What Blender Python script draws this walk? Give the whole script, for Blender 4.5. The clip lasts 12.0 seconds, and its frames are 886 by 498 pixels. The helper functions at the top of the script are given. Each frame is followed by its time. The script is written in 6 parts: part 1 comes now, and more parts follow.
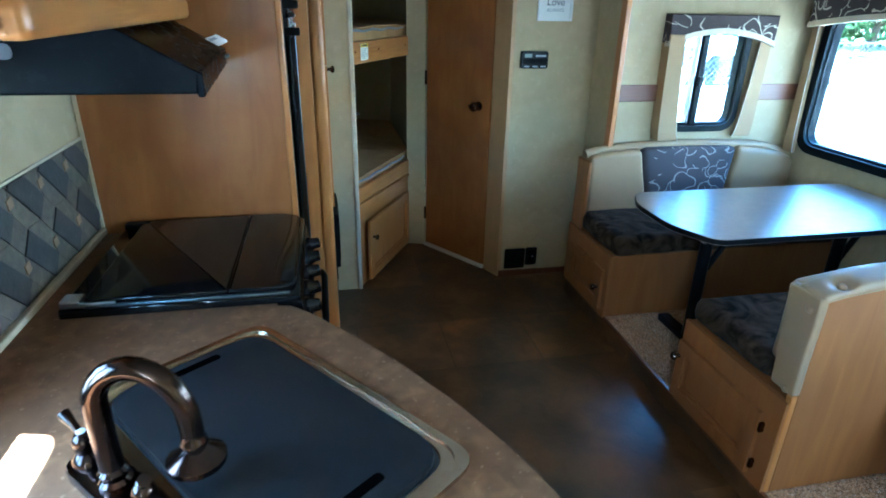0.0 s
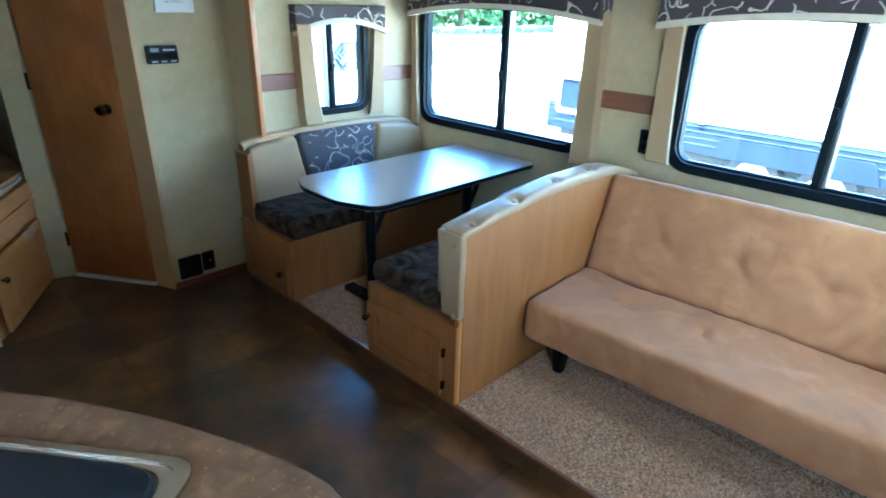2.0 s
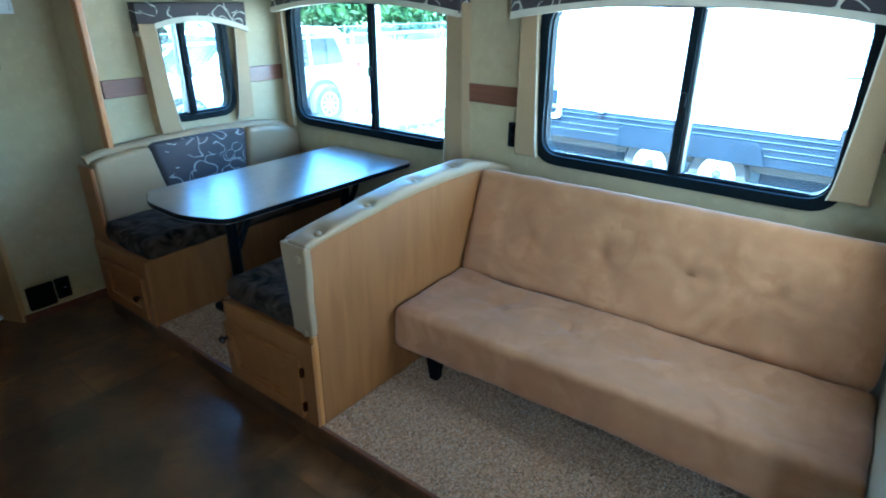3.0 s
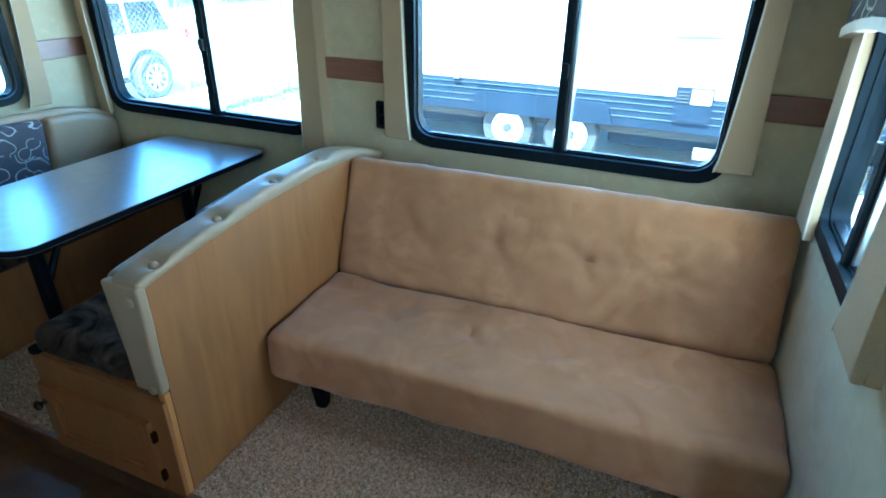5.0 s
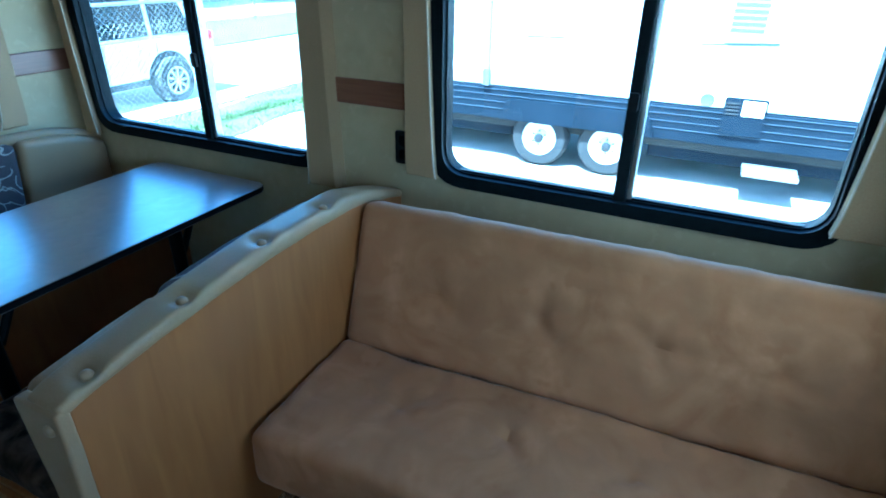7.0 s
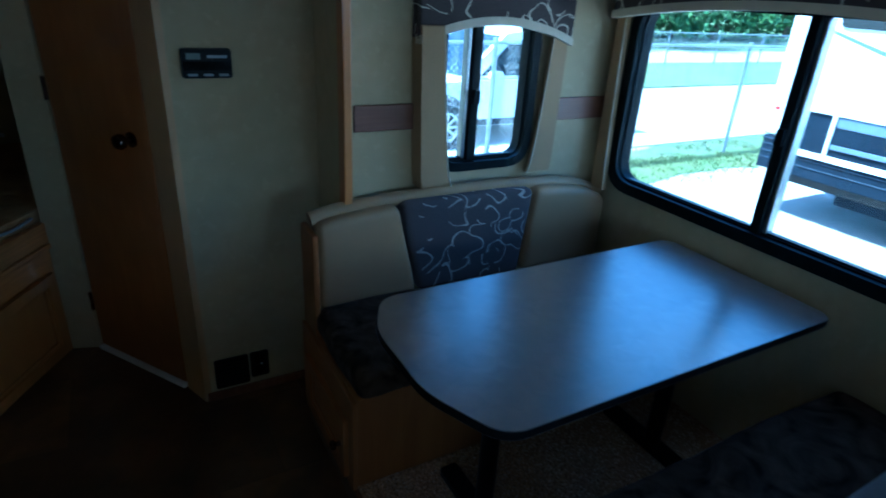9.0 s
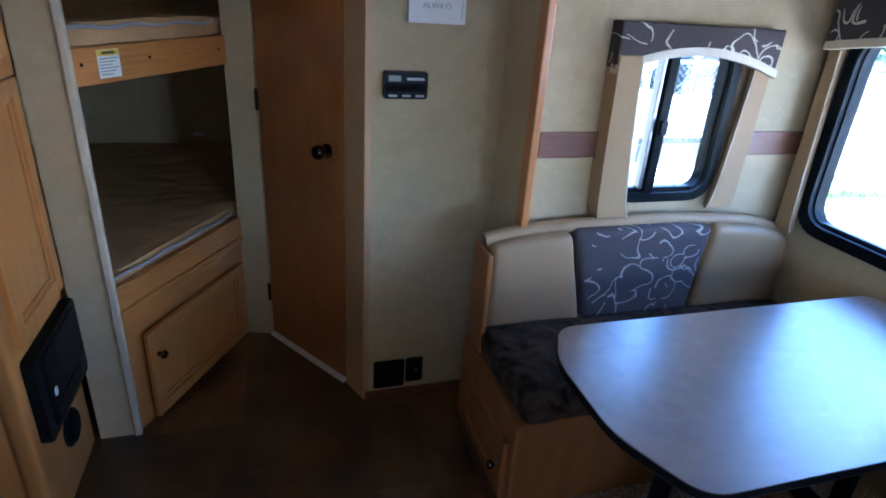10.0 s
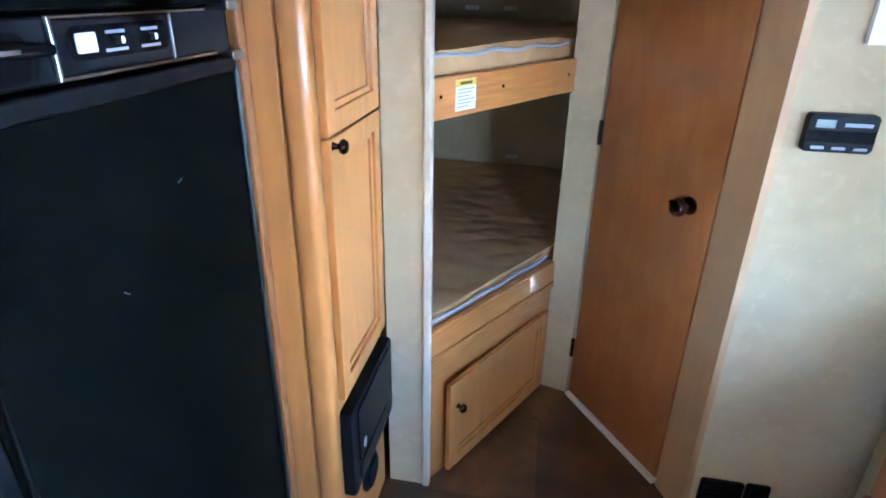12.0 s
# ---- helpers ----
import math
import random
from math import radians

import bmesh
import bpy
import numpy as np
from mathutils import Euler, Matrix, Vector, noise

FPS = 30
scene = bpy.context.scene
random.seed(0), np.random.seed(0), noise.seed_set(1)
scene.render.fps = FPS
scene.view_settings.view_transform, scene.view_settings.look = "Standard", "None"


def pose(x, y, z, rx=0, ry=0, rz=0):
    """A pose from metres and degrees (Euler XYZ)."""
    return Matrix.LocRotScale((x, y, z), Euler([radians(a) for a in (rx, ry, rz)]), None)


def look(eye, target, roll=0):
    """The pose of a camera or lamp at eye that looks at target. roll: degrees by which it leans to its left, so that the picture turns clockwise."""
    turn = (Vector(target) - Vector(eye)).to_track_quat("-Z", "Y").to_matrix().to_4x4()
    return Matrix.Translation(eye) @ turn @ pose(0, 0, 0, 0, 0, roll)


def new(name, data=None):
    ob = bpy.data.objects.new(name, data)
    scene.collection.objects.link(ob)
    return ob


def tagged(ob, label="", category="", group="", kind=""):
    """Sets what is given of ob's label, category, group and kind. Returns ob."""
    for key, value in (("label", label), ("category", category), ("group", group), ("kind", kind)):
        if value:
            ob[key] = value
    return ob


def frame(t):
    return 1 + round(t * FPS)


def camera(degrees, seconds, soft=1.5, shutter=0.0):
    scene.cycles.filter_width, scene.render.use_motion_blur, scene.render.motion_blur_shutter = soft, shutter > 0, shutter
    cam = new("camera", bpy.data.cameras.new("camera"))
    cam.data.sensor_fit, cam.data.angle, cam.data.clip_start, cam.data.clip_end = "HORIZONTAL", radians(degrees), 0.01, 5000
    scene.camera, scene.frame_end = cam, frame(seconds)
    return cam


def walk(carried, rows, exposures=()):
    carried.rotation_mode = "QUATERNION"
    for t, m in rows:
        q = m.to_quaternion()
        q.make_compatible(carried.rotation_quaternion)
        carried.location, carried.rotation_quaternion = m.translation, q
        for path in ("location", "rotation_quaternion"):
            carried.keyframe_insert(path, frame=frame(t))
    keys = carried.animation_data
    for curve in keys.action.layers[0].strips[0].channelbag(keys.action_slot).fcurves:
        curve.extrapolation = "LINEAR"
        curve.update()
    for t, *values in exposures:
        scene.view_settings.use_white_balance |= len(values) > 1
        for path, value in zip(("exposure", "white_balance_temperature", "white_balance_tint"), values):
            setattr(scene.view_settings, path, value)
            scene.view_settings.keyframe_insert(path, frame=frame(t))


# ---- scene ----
PATH = [
    (0, (0.097, 0.046, 1.523), (0.478, 1.845, 0.735), 1.2),
    (0.5, (0.187, 0.177, 1.523), (0.588, 1.961, 0.714), 0.8),
    (1, (0.222, 0.166, 1.526), (0.898, 1.857, 0.697), 0.6),
    (1.5, (0.096, 0.071, 1.538), (1.125, 1.583, 0.729), 1.0),
    (2, (0.074, -0.017, 1.529), (1.386, 1.269, 0.737), 1.5),
    (2.5, (0.143, -0.072, 1.534), (1.552, 1.107, 0.744), 0.8),
    (3, (0.361, -0.148, 1.513), (1.818, 0.968, 0.717), 0.3),
    (3.5, (0.499, -0.236, 1.498), (2.083, 0.656, 0.665), -0.2),
    (3.7, (0.526, -0.275, 1.511), (2.138, 0.524, 0.637), -0.1),
    (5.5, (0.681, 0.201, 1.507), (2.334, 0.883, 0.61), 1.0),
    (6, (0.922, 0.229, 1.51), (2.556, 0.947, 0.608), 0.7),
    (6.5, (1.014, 0.222, 1.519), (2.647, 0.929, 0.607), 0.9),
    (8.5, (0.925, 0.867, 1.476), (2.160, 2.212, 0.667), 2.3),
    (9, (0.945, 1.098, 1.498), (1.860, 2.677, 0.680), 3.5),
    (9.5, (0.863, 1.152, 1.533), (1.487, 2.869, 0.720), 4.2),
    (10, (0.776, 1.173, 1.538), (1.325, 2.916, 0.724), 3.9),
    (10.5, (0.612, 1.206, 1.563), (1.077, 2.979, 0.762), 3.5),
    (11, (0.519, 1.264, 1.575), (0.738, 3.090, 0.789), 2.7),
    (11.5, (0.516, 1.465, 1.539), (0.397, 3.293, 0.737), 1.6),
    (12, (0.547, 1.604, 1.540), (0.228, 3.398, 0.715), 1.1),
]
EXPOSURES = [(0, 5.02, 4350, -9), (1.0, 5.1, 4420, -7), (1.8, 5.15, 4540, -5), (2.5, 4.78, 4390, -9), (3.5, 4.5, 4200, -12), (5.5, 4.34, 4260, -13), (6.5, 4.03, 4120, -14), (8.3, 2.48, 3680, -13), (9.4, 2.92, 4220, -1), (10.0, 4.3, 4720, 16), (10.6, 5.45, 4650, 20), (11.3, 5.9, 4500, 17), (12, 6.26, 4480, 12)]
cam = camera(75.2, 12.0, soft=1.8, shutter=0.2)
walk(cam, [(t, look(eye, target, roll)) for t, eye, target, roll in PATH], EXPOSURES)

# ---- daylight ----
SUN_ELEVATION, SUN_FROM = 62.0, 168.0  # degrees; the bearing the sun stands at, counted from +x towards +y
world = bpy.data.worlds.new("sky")
scene.world = world
world.use_nodes = True
wn = world.node_tree.nodes
sky = wn.new("ShaderNodeTexSky")
sky.sky_type, sky.sun_disc = "NISHITA", False
sky.sun_elevation, sky.sun_rotation = radians(SUN_ELEVATION), radians(90 - SUN_FROM)
world.node_tree.links.new(sky.outputs[0], wn["Background"].inputs[0])
wn["Background"].inputs[1].default_value = 0.15
sun_data = bpy.data.lights.new("sun", "SUN")
sun_data.energy, sun_data.angle, sun_data.color = 4.5, radians(0.6), (1.0, 0.95, 0.87)
sun = new("sun", sun_data)
a, b = radians(SUN_ELEVATION), radians(SUN_FROM)
sun_way = Vector((math.cos(a) * math.cos(b), math.cos(a) * math.sin(b), math.sin(a)))
sun.matrix_world = look(sun_way * 30, (0, 0, 0))


def daylight(name, at, target, width, height, watts):
    """An area lamp set in an opening behind the walk, adding to its sky light."""
    d = bpy.data.lights.new(name, "AREA")
    d.shape, d.size, d.size_y, d.energy, d.color = "RECTANGLE", width, height, watts, (0.90, 0.95, 1.0)
    ob = new(name, d)
    ob.matrix_world = look(at, target)
    return ob


# added fill that brightens carpet and bench; its opening is made up
daylight("fill_entry_side", (-0.575, -1.4, 1.285), (1.0, -1.4, 1.285), 0.40, 0.62, 1.1)
daylight("daylight_kitchen", (-0.595, 0.56, 1.17), (1.0, 0.56, 1.0), 0.5, 0.33, 0.14)
daylight("daylight_end", (2.025, -0.375, 1.175), (2.025, 1.0, 1.0), 0.46, 0.46, 0.52)


# ---- materials ----
def mat(name, base, rough=0.5, metal=0.0, vary=None, scale=8.0, stretch=(1, 1, 1), detail=4.0, bump=0.0, bump_scale=None,
        fleck=None, fleck_scale=200.0, fleck_at=0.62, coat=0.0, sheen=0.0, rough_vary=0.0, large=None, large_scale=1.2, distort=0.0,
        random_tint=0.0, spec=0.5, coat_rough=0.12):
    """Two scales of variation over a base colour, with fine relief, in the object's own coordinates."""
    m = bpy.data.materials.new(name)
    m.use_nodes = True
    n, l = m.node_tree.nodes, m.node_tree.links
    p = n["Principled BSDF"]
    p.inputs["Roughness"].default_value = rough
    p.inputs["Metallic"].default_value = metal
    p.inputs["Specular IOR Level"].default_value = spec
    p.inputs["Coat Weight"].default_value = coat
    p.inputs["Coat Roughness"].default_value = coat_rough
    p.inputs["Coat IOR"].default_value = 1.6
    p.inputs["Sheen Weight"].default_value = sheen
    p.inputs["Sheen Roughness"].default_value = 0.4
    tc = n.new("ShaderNodeTexCoord")
    mp = n.new("ShaderNodeMapping")
    mp.inputs["Scale"].default_value = stretch
    l.new(tc.outputs["Object"], mp.inputs[0])
    tex = n.new("ShaderNodeTexNoise")
    tex.inputs["Scale"].default_value, tex.inputs["Detail"].default_value = scale, detail
    tex.inputs["Distortion"].default_value = distort
    l.new(mp.outputs[0], tex.inputs[0])

    def blend(fac, c1, c2):
        x = n.new("ShaderNodeMix")
        x.data_type = "RGBA"
        l.new(fac, x.inputs[0])
        for c, s in ((c1, 6), (c2, 7)):
            if isinstance(c, tuple):
                x.inputs[s].default_value = (*c, 1)
            else:
                l.new(c, x.inputs[s])
        return x.outputs[2]

    def ramp(src, lo, hi):
        r = n.new("ShaderNodeMapRange")
        r.inputs[1].default_value, r.inputs[2].default_value = lo, hi
        l.new(src, r.inputs[0])
        return r.outputs[0]

    col = blend(ramp(tex.outputs[0], 0.3, 0.7), base, vary or tuple(c * 0.88 for c in base))
    if large:
        big = n.new("ShaderNodeTexNoise")
        big.inputs["Scale"].default_value, big.inputs["Detail"].default_value = large_scale, 3
        l.new(tc.outputs["Object"], big.inputs[0])
        col = blend(ramp(big.outputs[0], 0.42, 0.68), col, large)
    if fleck:
        fl = n.new("ShaderNodeTexNoise")
        fl.inputs["Scale"].default_value, fl.inputs["Detail"].default_value = fleck_scale, 2
        l.new(tc.outputs["Object"], fl.inputs[0])
        col = blend(ramp(fl.outputs[0], fleck_at, fleck_at + 0.08), col, fleck)
    if random_tint:
        info = n.new("ShaderNodeObjectInfo")
        hsv = n.new("ShaderNodeHueSaturation")
        mr = n.new("ShaderNodeMapRange")
        mr.inputs[3].default_value, mr.inputs[4].default_value = 1 - random_tint, 1 + random_tint
        l.new(info.outputs["Random"], mr.inputs[0])
        l.new(mr.outputs[0], hsv.inputs["Value"])
        l.new(col, hsv.inputs["Color"])
        col = hsv.outputs[0]
    l.new(col, p.inputs["Base Color"])
    if rough_vary:
        r = n.new("ShaderNodeMapRange")
        r.inputs[3].default_value, r.inputs[4].default_value = max(0.02, rough - rough_vary), rough + rough_vary
        l.new(tex.outputs[0], r.inputs[0])
        l.new(r.outputs[0], p.inputs["Roughness"])
    if bump:
        bt = n.new("ShaderNodeTexNoise")
        bt.inputs["Scale"].default_value, bt.inputs["Detail"].default_value = bump_scale or scale * 6, 4
        l.new(mp.outputs[0], bt.inputs[0])
        bn = n.new("ShaderNodeBump")
        bn.inputs["Strength"].default_value, bn.inputs["Distance"].default_value = 1.0, bump
        l.new(bt.outputs[0], bn.inputs["Height"])
        l.new(bn.outputs[0], p.inputs["Normal"])
    return m


def emission(name, colour, strength):
    m = bpy.data.materials.new(name)
    m.use_nodes = True
    p = m.node_tree.nodes["Principled BSDF"]
    p.inputs["Base Color"].default_value = (0, 0, 0, 1)
    p.inputs["Emission Color"].default_value = (*colour, 1)
    p.inputs["Emission Strength"].default_value = strength
    return m


def glass_material(name="window_glass", tint=(0.88, 0.92, 0.94)):
    m = bpy.data.materials.new(name)
    m.use_nodes = True
    n, l = m.node_tree.nodes, m.node_tree.links
    clear, gloss, mix = n.new("ShaderNodeBsdfTransparent"), n.new("ShaderNodeBsdfGlossy"), n.new("ShaderNodeMixShader")
    clear.inputs[0].default_value = (*tint, 1)
    gloss.inputs["Roughness"].default_value = 0.02
    mix.inputs[0].default_value = 0.05
    l.new(clear.outputs[0], mix.inputs[1])
    l.new(gloss.outputs[0], mix.inputs[2])
    l.new(mix.outputs[0], n["Material Output"].inputs[0])
    return m


def swirl_material(name, ground, line, scale=7.0):
    """Woven cloth with loose curling cream lines: broken rings of two sizes."""
    m = mat(name, ground, 0.85, vary=tuple(c * 0.75 for c in ground), scale=260, bump=0.0006, bump_scale=900, sheen=0.08, spec=0.2)
    n, l = m.node_tree.nodes, m.node_tree.links
    p = n["Principled BSDF"]
    old = p.inputs["Base Color"].links[0].from_socket
    tc = n.new("ShaderNodeTexCoord")
    warp = n.new("ShaderNodeTexNoise")
    warp.inputs["Scale"].default_value = 5.0
    l.new(tc.outputs["Object"], warp.inputs[0])
    add = n.new("ShaderNodeMixRGB")
    add.blend_type = "ADD"
    add.inputs[0].default_value = 0.24
    sep, summed, flat = n.new("ShaderNodeSeparateXYZ"), n.new("ShaderNodeMath"), n.new("ShaderNodeCombineXYZ")
    l.new(tc.outputs["Object"], sep.inputs[0])
    l.new(sep.outputs[0], summed.inputs[0])
    l.new(sep.outputs[1], summed.inputs[1])
    l.new(summed.outputs[0], flat.inputs[0])
    l.new(sep.outputs[2], flat.inputs[1])
    l.new(flat.outputs[0], add.inputs[1])
    l.new(warp.outputs[1], add.inputs[2])
    mask = None
    for k, (sc, radius, width) in enumerate(((scale, 0.40, 0.019), (scale * 1.45, 0.37, 0.026))):
        v = n.new("ShaderNodeTexVoronoi")
        v.voronoi_dimensions = "2D"
        v.inputs["Scale"].default_value = sc
        l.new(add.outputs[0], v.inputs[0])
        sub = n.new("ShaderNodeMath")
        sub.operation = "SUBTRACT"
        sub.inputs[1].default_value = radius
        l.new(v.outputs["Distance"], sub.inputs[0])
        ab = n.new("ShaderNodeMath")
        ab.operation = "ABSOLUTE"
        l.new(sub.outputs[0], ab.inputs[0])
        lt = n.new("ShaderNodeMath")
        lt.operation = "LESS_THAN"
        lt.inputs[1].default_value = width
        l.new(ab.outputs[0], lt.inputs[0])
        br = n.new("ShaderNodeTexNoise")
        br.inputs["Scale"].default_value, br.inputs["Detail"].default_value = 6.0 + 5 * k, 0
        l.new(tc.outputs["Object"], br.inputs[0])
        gt = n.new("ShaderNodeMath")
        gt.operation = "GREATER_THAN"
        gt.inputs[1].default_value = 0.50
        l.new(br.outputs[0], gt.inputs[0])
        mu = n.new("ShaderNodeMath")
        mu.operation = "MULTIPLY"
        l.new(lt.outputs[0], mu.inputs[0])
        l.new(gt.outputs[0], mu.inputs[1])
        if mask is None:
            mask = mu.outputs[0]
        else:
            mx = n.new("ShaderNodeMath")
            mx.operation = "MAXIMUM"
            l.new(mask, mx.inputs[0])
            l.new(mu.outputs[0], mx.inputs[1])
            mask = mx.outputs[0]
    x = n.new("ShaderNodeMix")
    x.data_type = "RGBA"
    l.new(mask, x.inputs[0])
    l.new(old, x.inputs[6])
    x.inputs[7].default_value = (*line, 1)
    l.new(x.outputs[2], p.inputs["Base Color"])
    return m


def floor_material():
    """Sheet vinyl printed as large slate squares: mottled brown, soft sheen, faint joints."""
    m = mat("vinyl_slate", (0.185, 0.088, 0.031), 0.36, vary=(0.078, 0.041, 0.018), spec=0.55, coat=0.25, coat_rough=0.24, scale=7, detail=8, bump=0.0012, bump_scale=40,
            large=(0.043, 0.026, 0.016), large_scale=4.0, rough_vary=0.06, distort=0.6)
    n, l = m.node_tree.nodes, m.node_tree.links
    p = n["Principled BSDF"]
    old = p.inputs["Base Color"].links[0].from_socket
    tc = n.new("ShaderNodeTexCoord")
    br = n.new("ShaderNodeTexBrick")
    br.offset = 0.5
    br.inputs["Color1"].default_value, br.inputs["Color2"].default_value = (0.66, 0.63, 0.61, 1), (1.35, 1.22, 1.02, 1)
    br.inputs["Mortar"].default_value = (0.7, 0.68, 0.66, 1)
    br.inputs["Scale"].default_value, br.inputs["Mortar Size"].default_value = 1.0, 0.004
    br.inputs["Brick Width"].default_value, br.inputs["Row Height"].default_value = 0.42, 0.42
    l.new(tc.outputs["Object"], br.inputs[0])
    mx = n.new("ShaderNodeMix")
    mx.data_type, mx.blend_type = "RGBA", "MULTIPLY"
    mx.inputs[0].default_value = 1
    l.new(old, mx.inputs[6])
    l.new(br.outputs[0], mx.inputs[7])
    l.new(mx.outputs[2], p.inputs["Base Color"])
    return m


M_WALL = mat("wallboard_paper", (0.49, 0.395, 0.235), 0.72, spec=0.25, vary=(0.425, 0.338, 0.195), scale=14, detail=7, bump=0.0004, bump_scale=120,
             fleck=(0.474, 0.381, 0.226), fleck_scale=30, fleck_at=0.58, large=(0.44, 0.352, 0.205), large_scale=4)
M_MAPLE = mat("maple", (0.53, 0.228, 0.052), 0.38, vary=(0.385, 0.158, 0.036), scale=5, stretch=(8, 8, 0.8), detail=6, bump=0.0002,
              bump_scale=60, coat=0.25, large=(0.46, 0.19, 0.043), large_scale=2.5)
M_MAPLE_H = mat("maple_cross", (0.53, 0.228, 0.052), 0.38, vary=(0.37, 0.152, 0.034), scale=7, stretch=(1.0, 1.0, 14), detail=6,
                bump=0.0002, bump_scale=60, coat=0.25, large=(0.46, 0.19, 0.043), large_scale=2.5)
M_PANEL = mat("printed_panel", (0.39, 0.158, 0.040), 0.33, vary=(0.285, 0.105, 0.025), scale=4, stretch=(4, 4, 0.8), detail=7, distort=1.0,
              coat=0.3, large=(0.265, 0.096, 0.022), large_scale=4.0)
M_LIGHTPANEL = mat("light_panel", (0.325, 0.130, 0.031), 0.45, vary=(0.24, 0.090, 0.020), scale=4, stretch=(6, 6, 0.7), detail=7, distort=0.8,
                   large=(0.265, 0.106, 0.030), large_scale=3.0)
M_BAND = mat("stained_band", (0.20, 0.085, 0.045), 0.4, vary=(0.15, 0.06, 0.032), scale=6, stretch=(1, 1, 14), coat=0.2)
M_DARKWOOD = mat("stained_moulding", (0.17, 0.065, 0.028), 0.3, vary=(0.12, 0.042, 0.018), scale=6, stretch=(12, 12, 0.8), coat=0.5)
M_COUNTER = mat("counter_laminate", (0.26, 0.138, 0.062), 0.42, spec=0.22, vary=(0.120, 0.062, 0.030), scale=28, detail=9, fleck=(0.30, 0.175, 0.095),
                fleck_scale=95, fleck_at=0.64, large=(0.175, 0.090, 0.042), large_scale=14, bump=0.0002, bump_scale=300, distort=0.6)
M_BLACK = mat("black_enamel", (0.004, 0.004, 0.005), 0.12, vary=(0.009, 0.009, 0.010), scale=30, rough_vary=0.04, spec=0.04)
M_STOVE = mat("stove_enamel", (0.004, 0.004, 0.004), 0.10, vary=(0.007, 0.007, 0.008), scale=30, rough_vary=0.04, spec=0.30)
# black without gloss: the darkness inside the board's slots, painted
M_SLOT_SHADE = mat("slot_shade", (0.0015, 0.0015, 0.0015), 1.0, spec=0.0)
M_HOOD = mat("hood_enamel", (0.003, 0.004, 0.006), 0.26, spec=0.04, vary=(0.004, 0.005, 0.007), scale=40, rough_vary=0.06)
M_BOARD = mat("cutting_board", (0.017, 0.017, 0.017), 0.46, spec=0.16, vary=(0.022, 0.022, 0.023), scale=30, rough_vary=0.1, bump=0.0002, bump_scale=500)
M_PLASTIC = mat("black_plastic", (0.005, 0.006, 0.007), 0.38, spec=0.12, vary=(0.008, 0.009, 0.011), scale=50)
M_FRIDGE = mat("fridge_skin", (0.0026, 0.0032, 0.0018), 0.45, spec=0.006, vary=(0.003, 0.004, 0.0035), scale=60, bump=0.00025, bump_scale=260, large=(0.0028, 0.0036, 0.003))
M_CHROME = mat("brushed_metal", (0.45, 0.48, 0.52), 0.28, metal=1.0, vary=(0.38, 0.41, 0.45), scale=60)
M_EDGE = mat("dull_metal_edge", (0.17, 0.21, 0.25), 0.32, metal=1.0, vary=(0.13, 0.16, 0.20), scale=60)
M_BRONZE = mat("oil_rubbed_bronze", (0.055, 0.046, 0.044), 0.16, metal=1.0, vary=(0.12, 0.075, 0.055), scale=22, rough_vary=0.08)
M_RIM = mat("sink_rim", (0.70, 0.60, 0.46), 0.26, metal=1.0, vary=(0.60, 0.50, 0.37), scale=40)
M_RUBBER = mat("window_frame_black", (0.004, 0.006, 0.008), 0.45, spec=0.09, vary=(0.006, 0.009, 0.011), scale=40)
M_VINYL = mat("beige_vinyl", (0.335, 0.217, 0.112), 0.40, spec=0.30, vary=(0.295, 0.195, 0.104), scale=10, bump=0.0006, bump_scale=220, large=(0.33, 0.228, 0.12), large_scale=5, rough_vary=0.05)
# strong streaks put the crushed pile's highlights into the colour
M_PLUSH = mat("dark_plush", (0.085, 0.054, 0.034), 0.85, spec=0.04, vary=(0.008, 0.006, 0.004), scale=7, detail=4, sheen=0.03, bump=0.006, bump_scale=22, distort=2.4)
M_SUEDE = mat("tan_suede", (0.435, 0.215, 0.092), 0.82, spec=0.15, vary=(0.285, 0.128, 0.049), scale=4.5, detail=12, sheen=0.22, bump=0.0022, bump_scale=14,
              large=(0.315, 0.152, 0.064), large_scale=6.0, distort=1.6, fleck=(0.345, 0.160, 0.066), fleck_scale=13, fleck_at=0.56)
M_CURTAIN = mat("tan_curtain", (0.37, 0.255, 0.138), 0.85, spec=0.15, vary=(0.33, 0.225, 0.12), scale=200, bump=0.0004, bump_scale=700)
M_CASING = mat("pale_casing", (0.46, 0.295, 0.14), 0.5, vary=(0.42, 0.265, 0.12), scale=5, stretch=(6, 6, 0.8))
M_TRIM = mat("beige_trim", (0.56, 0.49, 0.36), 0.55, vary=(0.5, 0.43, 0.31), scale=20)
M_CARPET = mat("carpet", (0.62, 0.40, 0.235), 0.97, spec=0.1, vary=(0.13, 0.085, 0.055), scale=95, detail=4, bump=0.01, bump_scale=140,
               fleck=(0.70, 0.53, 0.37), fleck_scale=130, fleck_at=0.55, large=(0.40, 0.255, 0.155), large_scale=4)
M_FLOOR = floor_material()
M_TABLE = mat("table_laminate", (0.175, 0.118, 0.080), 0.36, coat_rough=0.29, vary=(0.095, 0.060, 0.040), scale=22, detail=9, large=(0.12, 0.078, 0.052), large_scale=8, rough_vary=0.03, coat=1.0, spec=1.0, distort=0.5)
